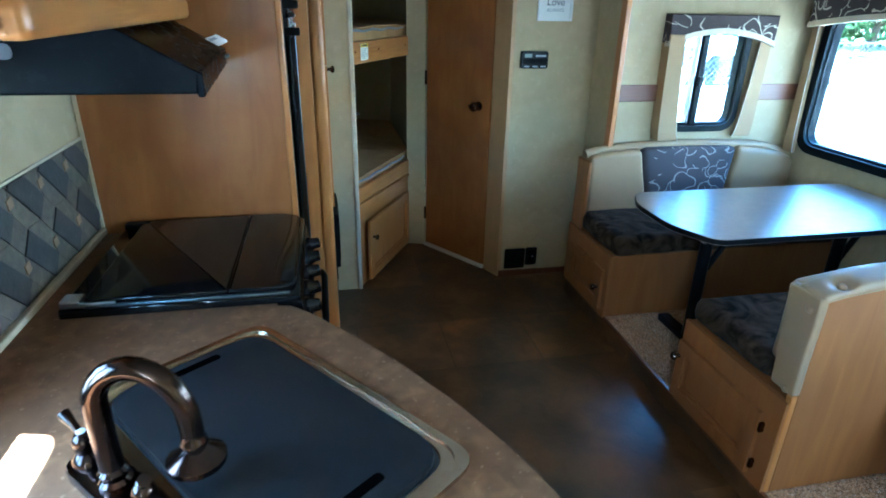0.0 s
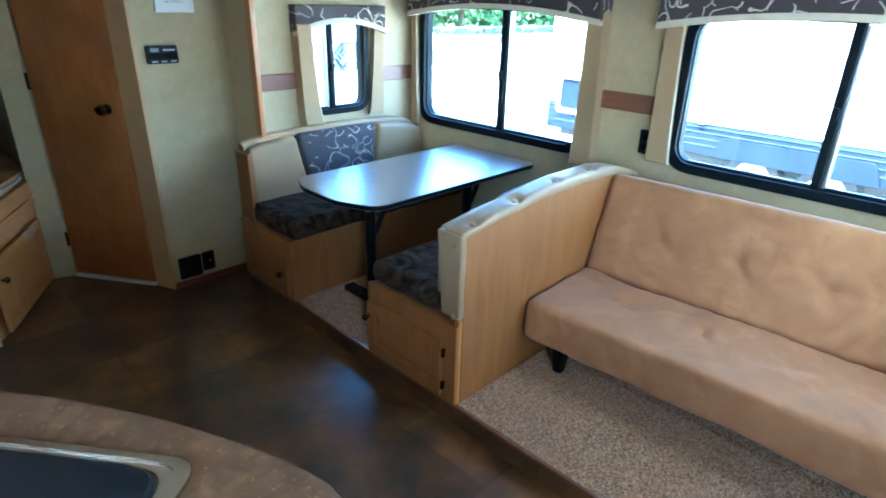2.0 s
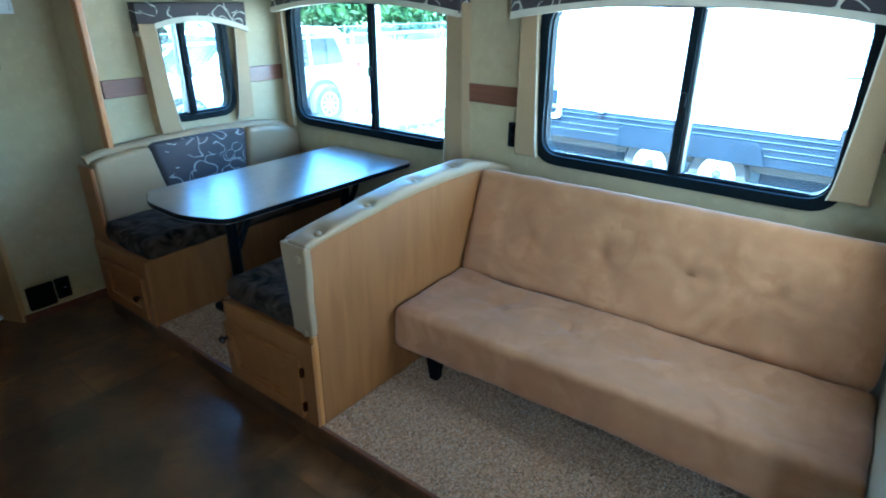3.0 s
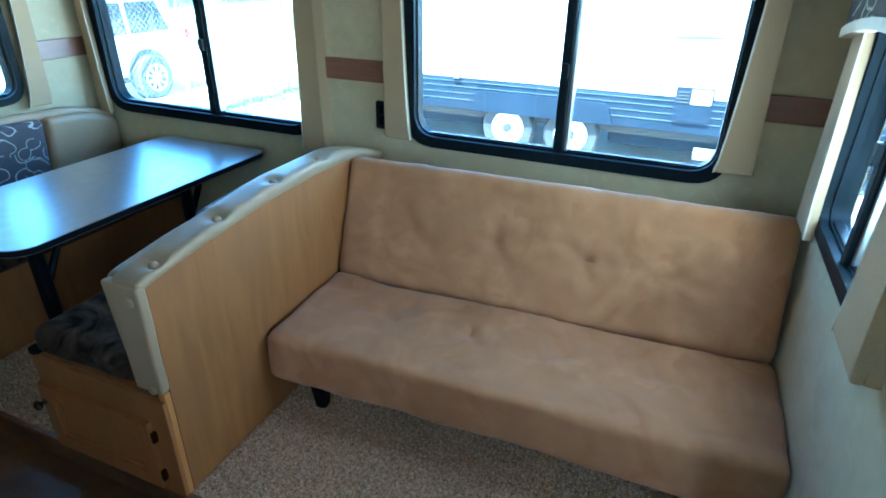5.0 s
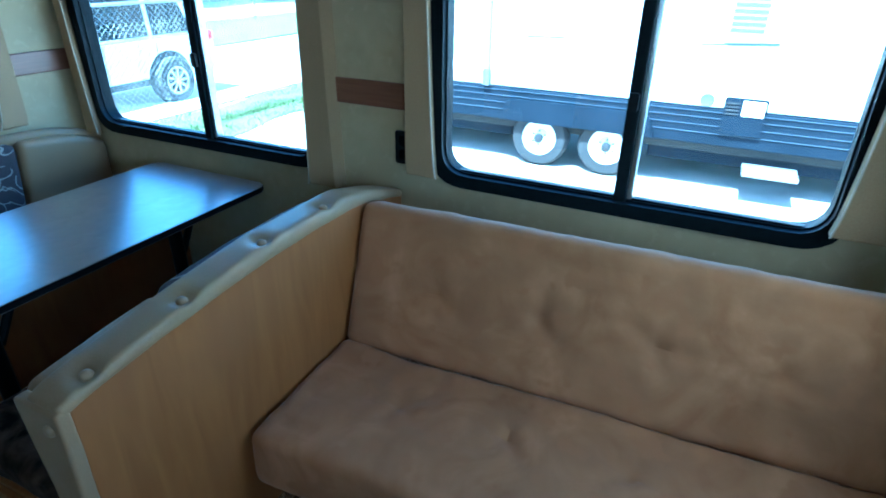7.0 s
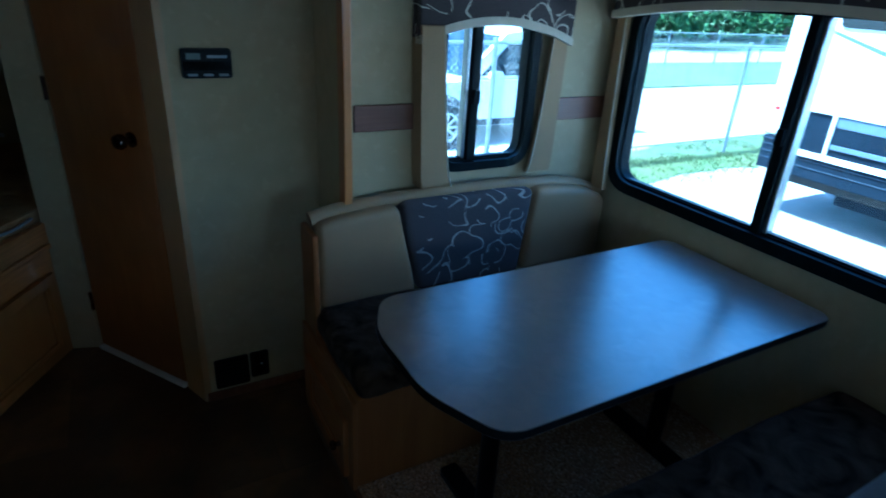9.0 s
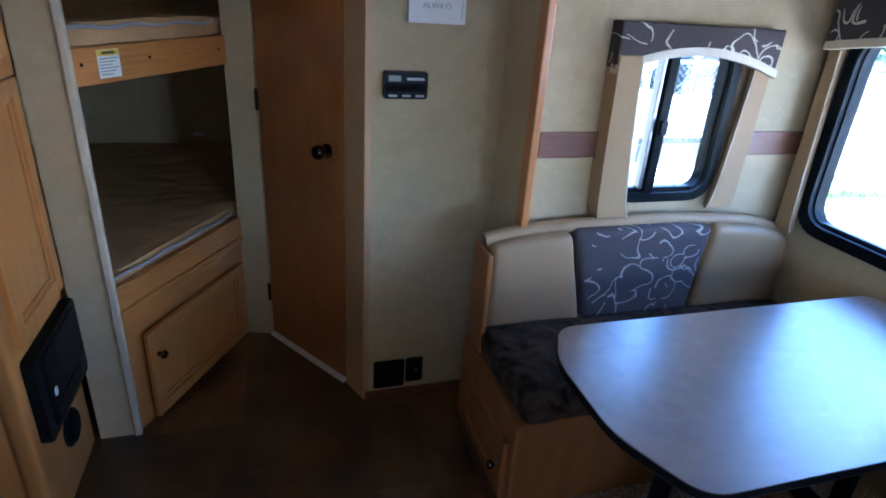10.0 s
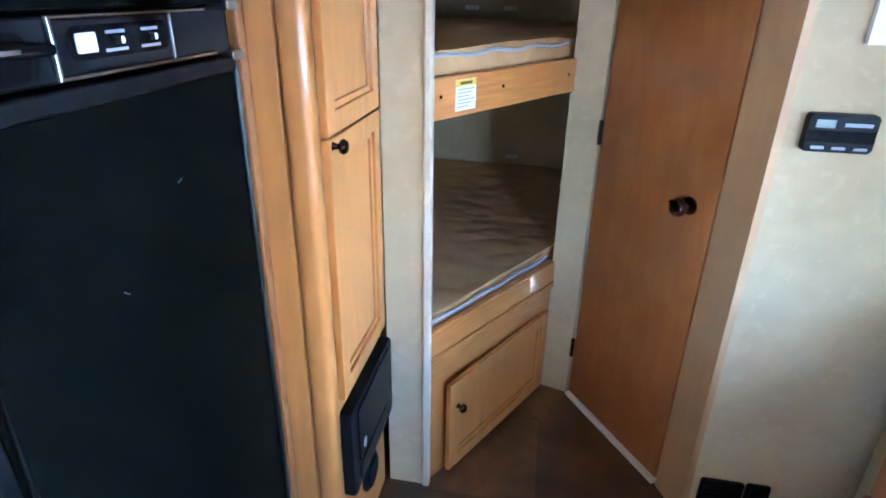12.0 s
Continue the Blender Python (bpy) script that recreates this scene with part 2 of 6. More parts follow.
def quilted(name, base, vary):
    """Ticking stitched in wavy rows: soft puffs between sunken seams."""
    m = mat(name, base, 0.85, vary=vary, scale=9, detail=6, large=tuple(c * 0.8 for c in base), large_scale=5, distort=1.0)
    n, l = m.node_tree.nodes, m.node_tree.links
    tc, mp = n.new("ShaderNodeTexCoord"), n.new("ShaderNodeMapping")
    mp.inputs["Scale"].default_value = (8.0, 11.0, 8.0)
    mp.inputs["Rotation"].default_value = (0, 0, 0.5)
    warp, add = n.new("ShaderNodeTexNoise"), n.new("ShaderNodeMixRGB")
    warp.inputs["Scale"].default_value = 9.0
    add.blend_type = "ADD"
    add.inputs[0].default_value = 0.06
    l.new(tc.outputs["Object"], add.inputs[1])
    l.new(tc.outputs["Object"], warp.inputs[0])
    l.new(warp.outputs[1], add.inputs[2])
    l.new(add.outputs[0], mp.inputs[0])
    cells = n.new("ShaderNodeTexVoronoi")
    cells.feature = "SMOOTH_F1"
    cells.inputs["Scale"].default_value = 1.0
    cells.inputs["Smoothness"].default_value = 0.25
    l.new(mp.outputs[0], cells.inputs[0])
    bn = n.new("ShaderNodeBump")
    bn.invert = True
    bn.inputs["Strength"].default_value, bn.inputs["Distance"].default_value = 1.0, 0.010
    l.new(cells.outputs["Distance"], bn.inputs["Height"])
    l.new(bn.outputs[0], n["Principled BSDF"].inputs["Normal"])
    return m


M_MATTRESS = quilted("tan_ticking", (0.60, 0.37, 0.155), (0.47, 0.275, 0.105))
M_PIPING = mat("grey_piping", (0.42, 0.42, 0.45), 0.7)
M_WHITE = mat("white_plastic", (0.78, 0.78, 0.76), 0.5, vary=(0.74, 0.74, 0.72))
M_PAPER = mat("paper", (0.80, 0.79, 0.75), 0.7, vary=(0.76, 0.75, 0.72), scale=30)
M_YELLOW = mat("warning_yellow", (0.75, 0.55, 0.04), 0.6)
M_INK = mat("ink", (0.06, 0.055, 0.06), 0.6)
M_GREYINK = mat("grey_ink", (0.30, 0.32, 0.36), 0.6)
M_LCD = mat("grey_lcd", (0.16, 0.19, 0.17), 0.25)
M_SLATE = mat("slate_tile", (0.036, 0.034, 0.034), 0.6, vary=(0.022, 0.021, 0.022), scale=40, bump=0.001, bump_scale=90, random_tint=0.25)
M_STONE = mat("brown_strip", (0.125, 0.100, 0.072), 0.6, vary=(0.070, 0.058, 0.045), scale=50, bump=0.001, bump_scale=90, random_tint=0.25)
M_TANSQ = mat("tan_square", (0.30, 0.19, 0.10), 0.6, vary=(0.22, 0.14, 0.075), scale=50, random_tint=0.2)
M_SWIRL = swirl_material("swirl_cloth", (0.075, 0.058, 0.056), (0.52, 0.47, 0.38))
M_SWIRL_SEAT = swirl_material("swirl_seat_cloth", (0.090, 0.074, 0.076), (0.38, 0.345, 0.30), 7.0)
M_GLASS = glass_material()
M_CEIL = mat("ceiling_board", (0.54, 0.50, 0.43), 0.7, vary=(0.58, 0.54, 0.47), scale=20, bump=0.0004)
# outdoors
M_GRAVEL = mat("pale_lot", (0.44, 0.41, 0.36), 0.95, vary=(0.34, 0.31, 0.27), scale=3, detail=8, bump=0.01, bump_scale=30, fleck=(0.26, 0.24, 0.21), fleck_scale=40)
M_CONCRETE = mat("concrete_drive", (0.48, 0.46, 0.42), 0.9, vary=(0.42, 0.40, 0.37), scale=2, detail=8, bump=0.003, bump_scale=40)
M_GRASS = mat("grass", (0.13, 0.165, 0.055), 0.95, vary=(0.09, 0.13, 0.04), scale=6, detail=8, bump=0.03, bump_scale=40, large=(0.13, 0.15, 0.05), large_scale=0.8)
M_BLADE = mat("grass_blade", (0.11, 0.16, 0.045), 0.8, vary=(0.17, 0.18, 0.075), scale=3)
M_LEAF = mat("leaves", (0.045, 0.10, 0.022), 0.7, vary=(0.075, 0.13, 0.03), scale=2, detail=5)
M_BARK = mat("bark", (0.12, 0.085, 0.06), 0.95, vary=(0.07, 0.05, 0.035), scale=10, bump=0.02, bump_scale=20)
M_CARPAINT = mat("white_car_paint", (0.72, 0.73, 0.74), 0.22, vary=(0.70, 0.71, 0.72), coat=0.8)
M_CARGLASS = mat("dark_car_glass", (0.012, 0.016, 0.02), 0.06)
M_TYRE = mat("tyre", (0.02, 0.02, 0.021), 0.85, vary=(0.03, 0.03, 0.03), scale=30)
M_ALLOY = mat("alloy", (0.55, 0.56, 0.58), 0.35, metal=0.8)
M_TAIL = mat("tail_lamp", (0.5, 0.02, 0.015), 0.2)
M_SIDING = mat("trailer_siding", (0.76, 0.76, 0.74), 0.4, vary=(0.72, 0.72, 0.70), scale=2)
M_SKIRT = mat("dark_skirt", (0.008, 0.012, 0.019), 0.6, spec=0.1, vary=(0.012, 0.017, 0.026), scale=3)
M_RIB = mat("grey_rib", (0.045, 0.056, 0.075), 0.5, spec=0.2, vary=(0.035, 0.045, 0.06))
M_GALV = mat("galvanised_wire", (0.34, 0.36, 0.37), 0.5, metal=0.5, vary=(0.26, 0.28, 0.29))
M_DECAL = mat("grey_decal", (0.12, 0.14, 0.18), 0.5)


# ---- mesh helpers ----
def thing(name, at=(0, 0, 0), label="", category="", group="", kind=""):
    ob = new(name)
    ob.location = at
    ob.empty_display_size = 0.05
    return tagged(ob, label, category, group, kind)


def part(name, bm, material, parent=None, label="", smooth=False, matrix=None):
    """Links a bmesh, built in world coordinates, as one mesh object under its thing."""
    if matrix is not None:
        bmesh.ops.transform(bm, matrix=matrix, verts=bm.verts)
    bmesh.ops.recalc_face_normals(bm, faces=bm.faces)
    base = Vector((0, 0, 0))
    if parent is not None:
        chain = parent
        while chain is not None:
            base += chain.location
            chain = chain.parent
    elif bm.verts:
        xs = [v.co for v in bm.verts]
        lo = Vector([min(v[k] for v in xs) for k in range(3)])
        hi = Vector([max(v[k] for v in xs) for k in range(3)])
        base = Vector(((lo.x + hi.x) / 2, (lo.y + hi.y) / 2, lo.z))
    bmesh.ops.translate(bm, vec=-base, verts=bm.verts)
    me = bpy.data.meshes.new(name)
    bm.to_mesh(me)
    bm.free()
    me.materials.append(material)
    if smooth:
        for f in me.polygons:
            f.use_smooth = True
        me.set_sharp_from_angle(angle=radians(38))
    ob = new(name, me)
    if parent is not None:
        ob.parent = parent
    else:
        ob.location = base
    if label:
        ob["label"] = label
    return ob


def structure(name, bm, material, label, category="", matrix=None, smooth=False):
    return tagged(part(name, bm, material, None, "", smooth, matrix), label, category or name.split("_")[0], "", "structure")


def box(x0, x1, y0, y1, z0, z1, bevel=0.0, seg=2):
    bm = bmesh.new()
    bmesh.ops.create_cube(bm, size=1)
    bmesh.ops.transform(bm, matrix=Matrix.Translation(((x0 + x1) / 2, (y0 + y1) / 2, (z0 + z1) / 2))
                        @ Matrix.Diagonal((abs(x1 - x0), abs(y1 - y0), abs(z1 - z0), 1)), verts=bm.verts)
    if bevel:
        bmesh.ops.bevel(bm, geom=list(bm.edges), offset=bevel, segments=seg, profile=0.5, affect="EDGES")
    return bm


def join(*bms):
    out = bms[0]
    for other in bms[1:]:
        me = bpy.data.meshes.new("tmp")
        other.to_mesh(me)
        other.free()
        out.from_mesh(me)
        bpy.data.meshes.remove(me)
    return out


def rounded(points, seg=6):
    """A closed outline from (x, y, radius) corners."""
    out, n = [], len(points)
    for i in range(n):
        p = Vector(points[i][:2])
        a, b = Vector(points[i - 1][:2]) - p, Vector(points[(i + 1) % n][:2]) - p
        r = points[i][2]
        if r <= 0:
            out.append(p)
            continue
        ua, ub = a.normalized(), b.normalized()
        half = math.acos(max(-1, min(1, ua.dot(ub)))) / 2
        d = min(r / math.tan(half), a.length * 0.49, b.length * 0.49)
        p0, p1 = p + ua * d, p + ub * d
        for k in range(seg + 1):
            t = k / seg
            out.append(p0 * (1 - t) ** 2 + p * 2 * t * (1 - t) + p1 * t ** 2)
    return out


def rrect(u0, u1, v0, v1, r, seg=6):
    return rounded([(u0, v0, r), (u1, v0, r), (u1, v1, r), (u0, v1, r)], seg)


def prism(outline, w0, w1, bevel=0.0, seg=2):
    """An outline in local x, y drawn out from z = w0 to w1."""
    bm = bmesh.new()
    lo = [bm.verts.new((p[0], p[1], w0)) for p in outline]
    hi = [bm.verts.new((p[0], p[1], w1)) for p in outline]
    bm.faces.new(lo[::-1])
    bm.faces.new(hi)
    n = len(outline)
    for i in range(n):
        bm.faces.new((lo[i], lo[(i + 1) % n], hi[(i + 1) % n], hi[i]))
    if bevel:
        caps = {e for f in bm.faces if len(f.verts) == n for e in f.edges}
        bmesh.ops.bevel(bm, geom=list(caps), offset=bevel, segments=seg, profile=0.5, affect="EDGES")
    return bm


def ring(outer, inner, w0, w1):
    """A frame between two outlines of equal count."""
    bm = bmesh.new()
    vs = [[bm.verts.new((p[0], p[1], w)) for p in line] for line, w in ((outer, w0), (outer, w1), (inner, w1), (inner, w0))]
    n = len(outer)
    for i in range(n):
        j = (i + 1) % n
        for k in range(4):
            a, b = vs[k], vs[(k + 1) % 4]
            bm.faces.new((a[i], a[j], b[j], b[i]))
    return bm


def tube(path, radius, sides=10, taper=None):
    """A round bar along points; taper gives a radius per point."""
    bm = bmesh.new()
    pts = [Vector(p) for p in path]
    rings, side = [], None
    for i, p in enumerate(pts):
        d = (pts[min(i + 1, len(pts) - 1)] - pts[max(i - 1, 0)]).normalized()
        if side is None:
            side = d.orthogonal().normalized()
        side = (side - d * side.dot(d)).normalized()
        other = d.cross(side)
        r = taper[i] if taper else radius
        rings.append([bm.verts.new(p + (side * math.cos(2 * math.pi * k / sides) + other * math.sin(2 * math.pi * k / sides)) * r) for k in range(sides)])
    for a, b in zip(rings, rings[1:]):
        for k in range(sides):
            bm.faces.new((a[k], a[(k + 1) % sides], b[(k + 1) % sides], b[k]))
    bm.faces.new(rings[0][::-1])
    bm.faces.new(rings[-1])
    return bm


def lathe(profile, sides=20):
    """Turned about z from (radius, z) pairs."""
    bm = bmesh.new()
    rings = [[bm.verts.new((r * math.cos(2 * math.pi * k / sides), r * math.sin(2 * math.pi * k / sides), z)) for k in range(sides)]
             for r, z in profile]
    for a, b in zip(rings, rings[1:]):
        for k in range(sides):
            bm.faces.new((a[k], a[(k + 1) % sides], b[(k + 1) % sides], b[k]))
    bm.faces.new(rings[0][::-1])
    bm.faces.new(rings[-1])
    return bm


def soft_box(x0, x1, y0, y1, z0, z1, r, step=0.05, shape=None):
    """A padded block with rounded edges; shape(p, n) may move each point."""
    def line(lo, hi):
        inner = max(2, int((hi - lo - 2 * r) / step))
        edge = [r * (1 - math.cos(math.pi / 2 * k / 4)) for k in range(4)]
        mid = [r + (hi - lo - 2 * r) * k / inner for k in range(inner + 1)]
        full = edge + mid + [(hi - lo) - e for e in edge[::-1]]
        return [lo + v for v in full]
    ax = [line(x0, x1), line(y0, y1), line(z0, z1)]
    lo, hi = Vector((x0 + r, y0 + r, z0 + r)), Vector((x1 - r, y1 - r, z1 - r))
    bm = bmesh.new()
    made = {}

    def vert(i, j, k):
        key = (i, j, k)
        if key not in made:
            p = Vector((ax[0][i], ax[1][j], ax[2][k]))
            q = Vector([min(max(p[c], lo[c]), hi[c]) for c in range(3)])
            d = p - q
            nrm = d.normalized() if d.length > 1e-9 else Vector((0, 0, 1))
            p = q + nrm * r if d.length > 1e-9 else p
            if shape:
                p = shape(p, nrm)
            made[key] = bm.verts.new(p)
        return made[key]
    n = [len(a) - 1 for a in ax]
    for c in range(3):
        a, b = [k for k in range(3) if k != c]
        for end in (0, n[c]):
            for i in range(n[a]):
                for j in range(n[b]):
                    quad = []
                    for di, dj in ((0, 0), (1, 0), (1, 1), (0, 1)):
                        key = [0, 0, 0]
                        key[c], key[a], key[b] = end, i + di, j + dj
                        quad.append(vert(*key))
                    bm.faces.new(quad)
    return bm


def wall_slab(axis, near, far, u0, u1, z0, z1, holes=()):
    """A wall with openings through it. axis 'x': faces at x = near and x = far, running along y; axis 'y' the other way."""
    us = sorted({u0, u1, *[v for h in holes for v in h[:2]]})
    zs = sorted({z0, z1, *[v for h in holes for v in h[2:4]]})
    solid = lambda i, k: 0 <= i < len(us) - 1 and 0 <= k < len(zs) - 1 and not any(
        h[0] - 1e-6 <= us[i] and us[i + 1] <= h[1] + 1e-6 and h[2] - 1e-6 <= zs[k] and zs[k + 1] <= h[3] + 1e-6 for h in holes)
    bm = bmesh.new()
    made = {}

    def v(side, u, z):
        key = (side, u, z)
        if key not in made:
            w = near if side == 0 else far
            made[key] = bm.verts.new((w, u, z) if axis == "x" else (u, w, z))
        return made[key]
    for i in range(len(us) - 1):
        for k in range(len(zs) - 1):
            if not solid(i, k):
                continue
            a, b, c, d = us[i], us[i + 1], zs[k], zs[k + 1]
            for s in (0, 1):
                bm.faces.new((v(s, a, c), v(s, b, c), v(s, b, d), v(s, a, d)))
            for ok, p, q in ((solid(i - 1, k), (a, c), (a, d)), (solid(i + 1, k), (b, c), (b, d)),
                             (solid(i, k - 1), (a, c), (b, c)), (solid(i, k + 1), (a, d), (b, d))):
                if not ok:
                    bm.faces.new((v(0, *p), v(0, *q), v(1, *q), v(1, *p)))
    return bm


def wall_x(x):
    """Local (u, v, w) on a wall at x that faces -x: u along y, v up, w into the room."""
    return Matrix(((0, 0, -1, x), (1, 0, 0, 0), (0, 1, 0, 0), (0, 0, 0, 1)))


def wall_px(x):
    """The same on a wall that faces +x."""
    return Matrix(((0, 0, 1, x), (1, 0, 0, 0), (0, 1, 0, 0), (0, 0, 0, 1)))


def wall_y(y):
    """The same on a wall at y that faces -y: u along x."""
    return Matrix(((1, 0, 0, 0), (0, 0, -1, y), (0, 1, 0, 0), (0, 0, 0, 1)))


def wall_py(y):
    return Matrix(((1, 0, 0, 0), (0, 0, 1, y), (0, 1, 0, 0), (0, 0, 0, 1)))


def along(p, q):
    """On an upright plane through the plan points p and q: u from p towards q, v up, w to the right of the way from p to q."""
    d = (Vector(q) - Vector(p)).normalized()
    return Matrix(((d.x, 0, d.y, p[0]), (d.y, 0, -d.x, p[1]), (0, 1, 0, 0), (0, 0, 0, 1)))


def rectangle(u0, u1, v0, v1):
    return [(u0, v0), (u1, v0), (u1, v1), (u0, v1)]


def bow(u, u0, u1):
    """1 in the middle of u0..u1, 0 at the ends."""
    t = (u - u0) / (u1 - u0) * 2 - 1
    return max(0.0, 1 - t * t)


# ---- plan (metres) ----
XK, XM, XS = -0.55, 1.40, 2.655          # kitchen wall, main wall's inner face, slide-out's window wall
YA, YB = -0.335, 2.83                    # the slide-out's two end walls
ZS = 0.097                               # slide-out floor
YF, YT, YR = -2.2, 3.07, 4.86            # wall behind the walk, thermostat wall, bunk's far wall
CEIL, SCEIL = 2.02, 1.86
TOPZ = 0.89                              # worktop

W_SIDE = [(1.556, 2.70, 0.85, 1.50), (-0.060, 1.05, 0.88, 1.50)]
W_REAR = (1.905, 2.257, 0.938, 1.43)
W_NEAR = (1.75, 2.30, 0.90, 1.45)
W_KITCHEN = (0.34, 0.925, 0.95, 1.40)
# unseen hole in the kitchen wall, added only for the fill lamp
FILL_OPENING = (-1.62, -1.18, 0.95, 1.62)

structure("floor", box(XK - 0.05, XM + 0.02, YF - 0.05, YR + 0.05, -0.06, 0.0), M_FLOOR, "brown slate-look sheet vinyl floor with a soft sheen", "floor")
structure("slide_floor", box(XM + 0.012, XS + 0.06, YA - 0.05, YB - 0.014, -0.06, ZS), M_CARPET, "tan cut-pile carpet on the raised slide-out floor", "carpet")
structure("trim_slide_riser", box(XM + 0.006, XM + 0.0115, YA - 0.03, YB - 0.015, -0.01, ZS - 0.012), M_FLOOR, "brown sheet vinyl turned up under the slide-out floor", "trim")
structure("floor_rear", box(XM + 0.021, 1.562, YB - 0.012, YT + 0.05, -0.06, 0.0), M_FLOOR, "brown slate-look sheet vinyl floor by the trim", "floor")
structure("wall_main_rear", wall_slab("x", 1.562, 1.61, YB + 0.052, YT + 0.05, -0.06, CEIL), M_WALL, "beige wall behind the slide-out trim", "wall")
structure("trim_slide_edge", box(XM - 0.004, XM + 0.012, YA - 0.03, YB - 0.015, ZS - 0.012, ZS + 0.003, 0.003), M_DARKWOOD, "dark edging strip along the slide-out floor", "trim")
structure("wall_kitchen", wall_slab("x", XK, XK - 0.05, YF, YR, 0, CEIL, [W_KITCHEN, FILL_OPENING]), M_WALL, "mottled beige papered wall behind the kitchen", "wall")
structure("wall_slide", wall_slab("x", XS, XS + 0.05, YA - 0.05, YB + 0.05, -0.06, SCEIL, W_SIDE), M_WALL, "mottled beige papered slide-out wall with two wide windows", "wall")
structure("wall_slide_rear", wall_slab("y", YB, YB + 0.05, XM + 0.1605, XS, -0.06, SCEIL, [W_REAR]), M_WALL, "beige papered slide-out end wall behind the dinette", "wall")
structure("wall_slide_near", wall_slab("y", YA, YA - 0.05, XM + 0.03, XS, -0.06, SCEIL, [W_NEAR]), M_WALL, "beige papered slide-out end wall beside the sofa", "wall")
structure("wall_main_near", wall_slab("x", XM, XM + 0.05, YF, YA - 0.12, 0, CEIL), M_WALL, "beige papered wall beside the slide-out opening", "wall")
structure("wall_main_header", wall_slab("x", XM, XM + 0.06, YA - 0.12, YT + 0.05, SCEIL - 0.06, CEIL), M_WALL, "beige wall above the slide-out opening", "wall")
structure("wall_front", wall_slab("y", YF, YF - 0.05, XK, XM, 0, CEIL, []), M_WALL, "plain beige wall behind the living area", "wall")
structure("wall_thermostat", wall_slab("y", YT, YT + 0.05, 1.075, 1.60, 0, CEIL), M_WALL, "beige papered wall with thermostat and vents", "wall")
structure("wall_bunk_rear", wall_slab("y", YR, YR + 0.05, XK, 1.6, 0, CEIL), M_WALL, "beige papered wall at the back of the bunks", "wall")
structure("wall_bunk_side", wall_slab("x", 0.655, 0.70, 3.70, YR, 0, CEIL), M_WALL, "beige papered side wall of the bunk alcove", "wall")
structure("wall_bath_outer", wall_slab("x", 1.55, 1.60, YT + 0.05, YR, 0, CEIL), M_WALL, "plain wall behind the bathroom door", "wall")
structure("wall_bunk_stile", wall_slab("y", 3.03, 3.07, 0.125, 0.245, 0, CEIL), M_WALL, "narrow beige papered stile beside the bunks", "wall")
structure("wall_bunk_jamb", prism([(0.613, 3.664), (0.655, 3.72), (0.70, 3.735), (0.745, 3.655), (0.721, 3.63)], 0, CEIL), M_WALL, "beige papered post between bunks and bathroom door", "wall")
structure("ceiling", box(XK - 0.05, XM + 0.25, YF - 0.05, YR + 0.05, CEIL, CEIL + 0.05), M_CEIL, "plain off-white ceiling panel", "ceiling")
structure("ceiling_slide", box(XM + 0.06, XS + 0.05, YA - 0.05, YB + 0.24, SCEIL, SCEIL + 0.05), M_CEIL, "plain off-white slide-out ceiling", "ceiling")
structure("baseboard", box(1.08, 1.52, YT - 0.014, YT - 0.001, 0, 0.035, 0.003), M_DARKWOOD, "low dark baseboard strip", "baseboard")
# slide-out opening trims
structure("wall_slide_return", box(1.545, 1.5605, YB - 0.008, YT - 0.003, 0.0, SCEIL), M_WALL, "beige papered return beside the slide-out trim", "wall")
structure("trim_slide_rear", box(1.538, 1.566, 2.768, YB - 0.0085, 0.0, SCEIL, 0.005), M_MAPLE, "upright maple trim at the end of the slide-out", "trim")
structure("trim_slide_near", join(box(1.418, 1.47, YA - 0.022, YA - 0.002, ZS, SCEIL, 0.004), box(1.405, 1.425, YA - 0.03, YA - 0.012, 0.02, SCEIL, 0.004)), M_MAPLE, "upright maple trim beside the sofa", "trim")
structure("trim_slide_roll", tube([(1.40, YA - 0.078, 0.0), (1.40, YA - 0.078, CEIL - 0.17)], 0.042, 18), M_DARKWOOD, "round dark-stained upright moulding at the slide-out opening", "trim", smooth=True)
structure("trim_slide_flat", box(1.375, 1.40, YA - 0.15, YA - 0.118, 0.0, CEIL, 0.005), mat("pinkish_trim", (0.42, 0.25, 0.17), 0.45, scale=6, stretch=(10, 10, 1)), "flat pale trim strip at the slide-out opening", "trim")
structure("trim_bunk_stile", box(0.238, 0.262, 3.018, 3.045, 0, CEIL, 0.006), M_TRIM, "pale upright edge moulding beside the bunks", "trim")


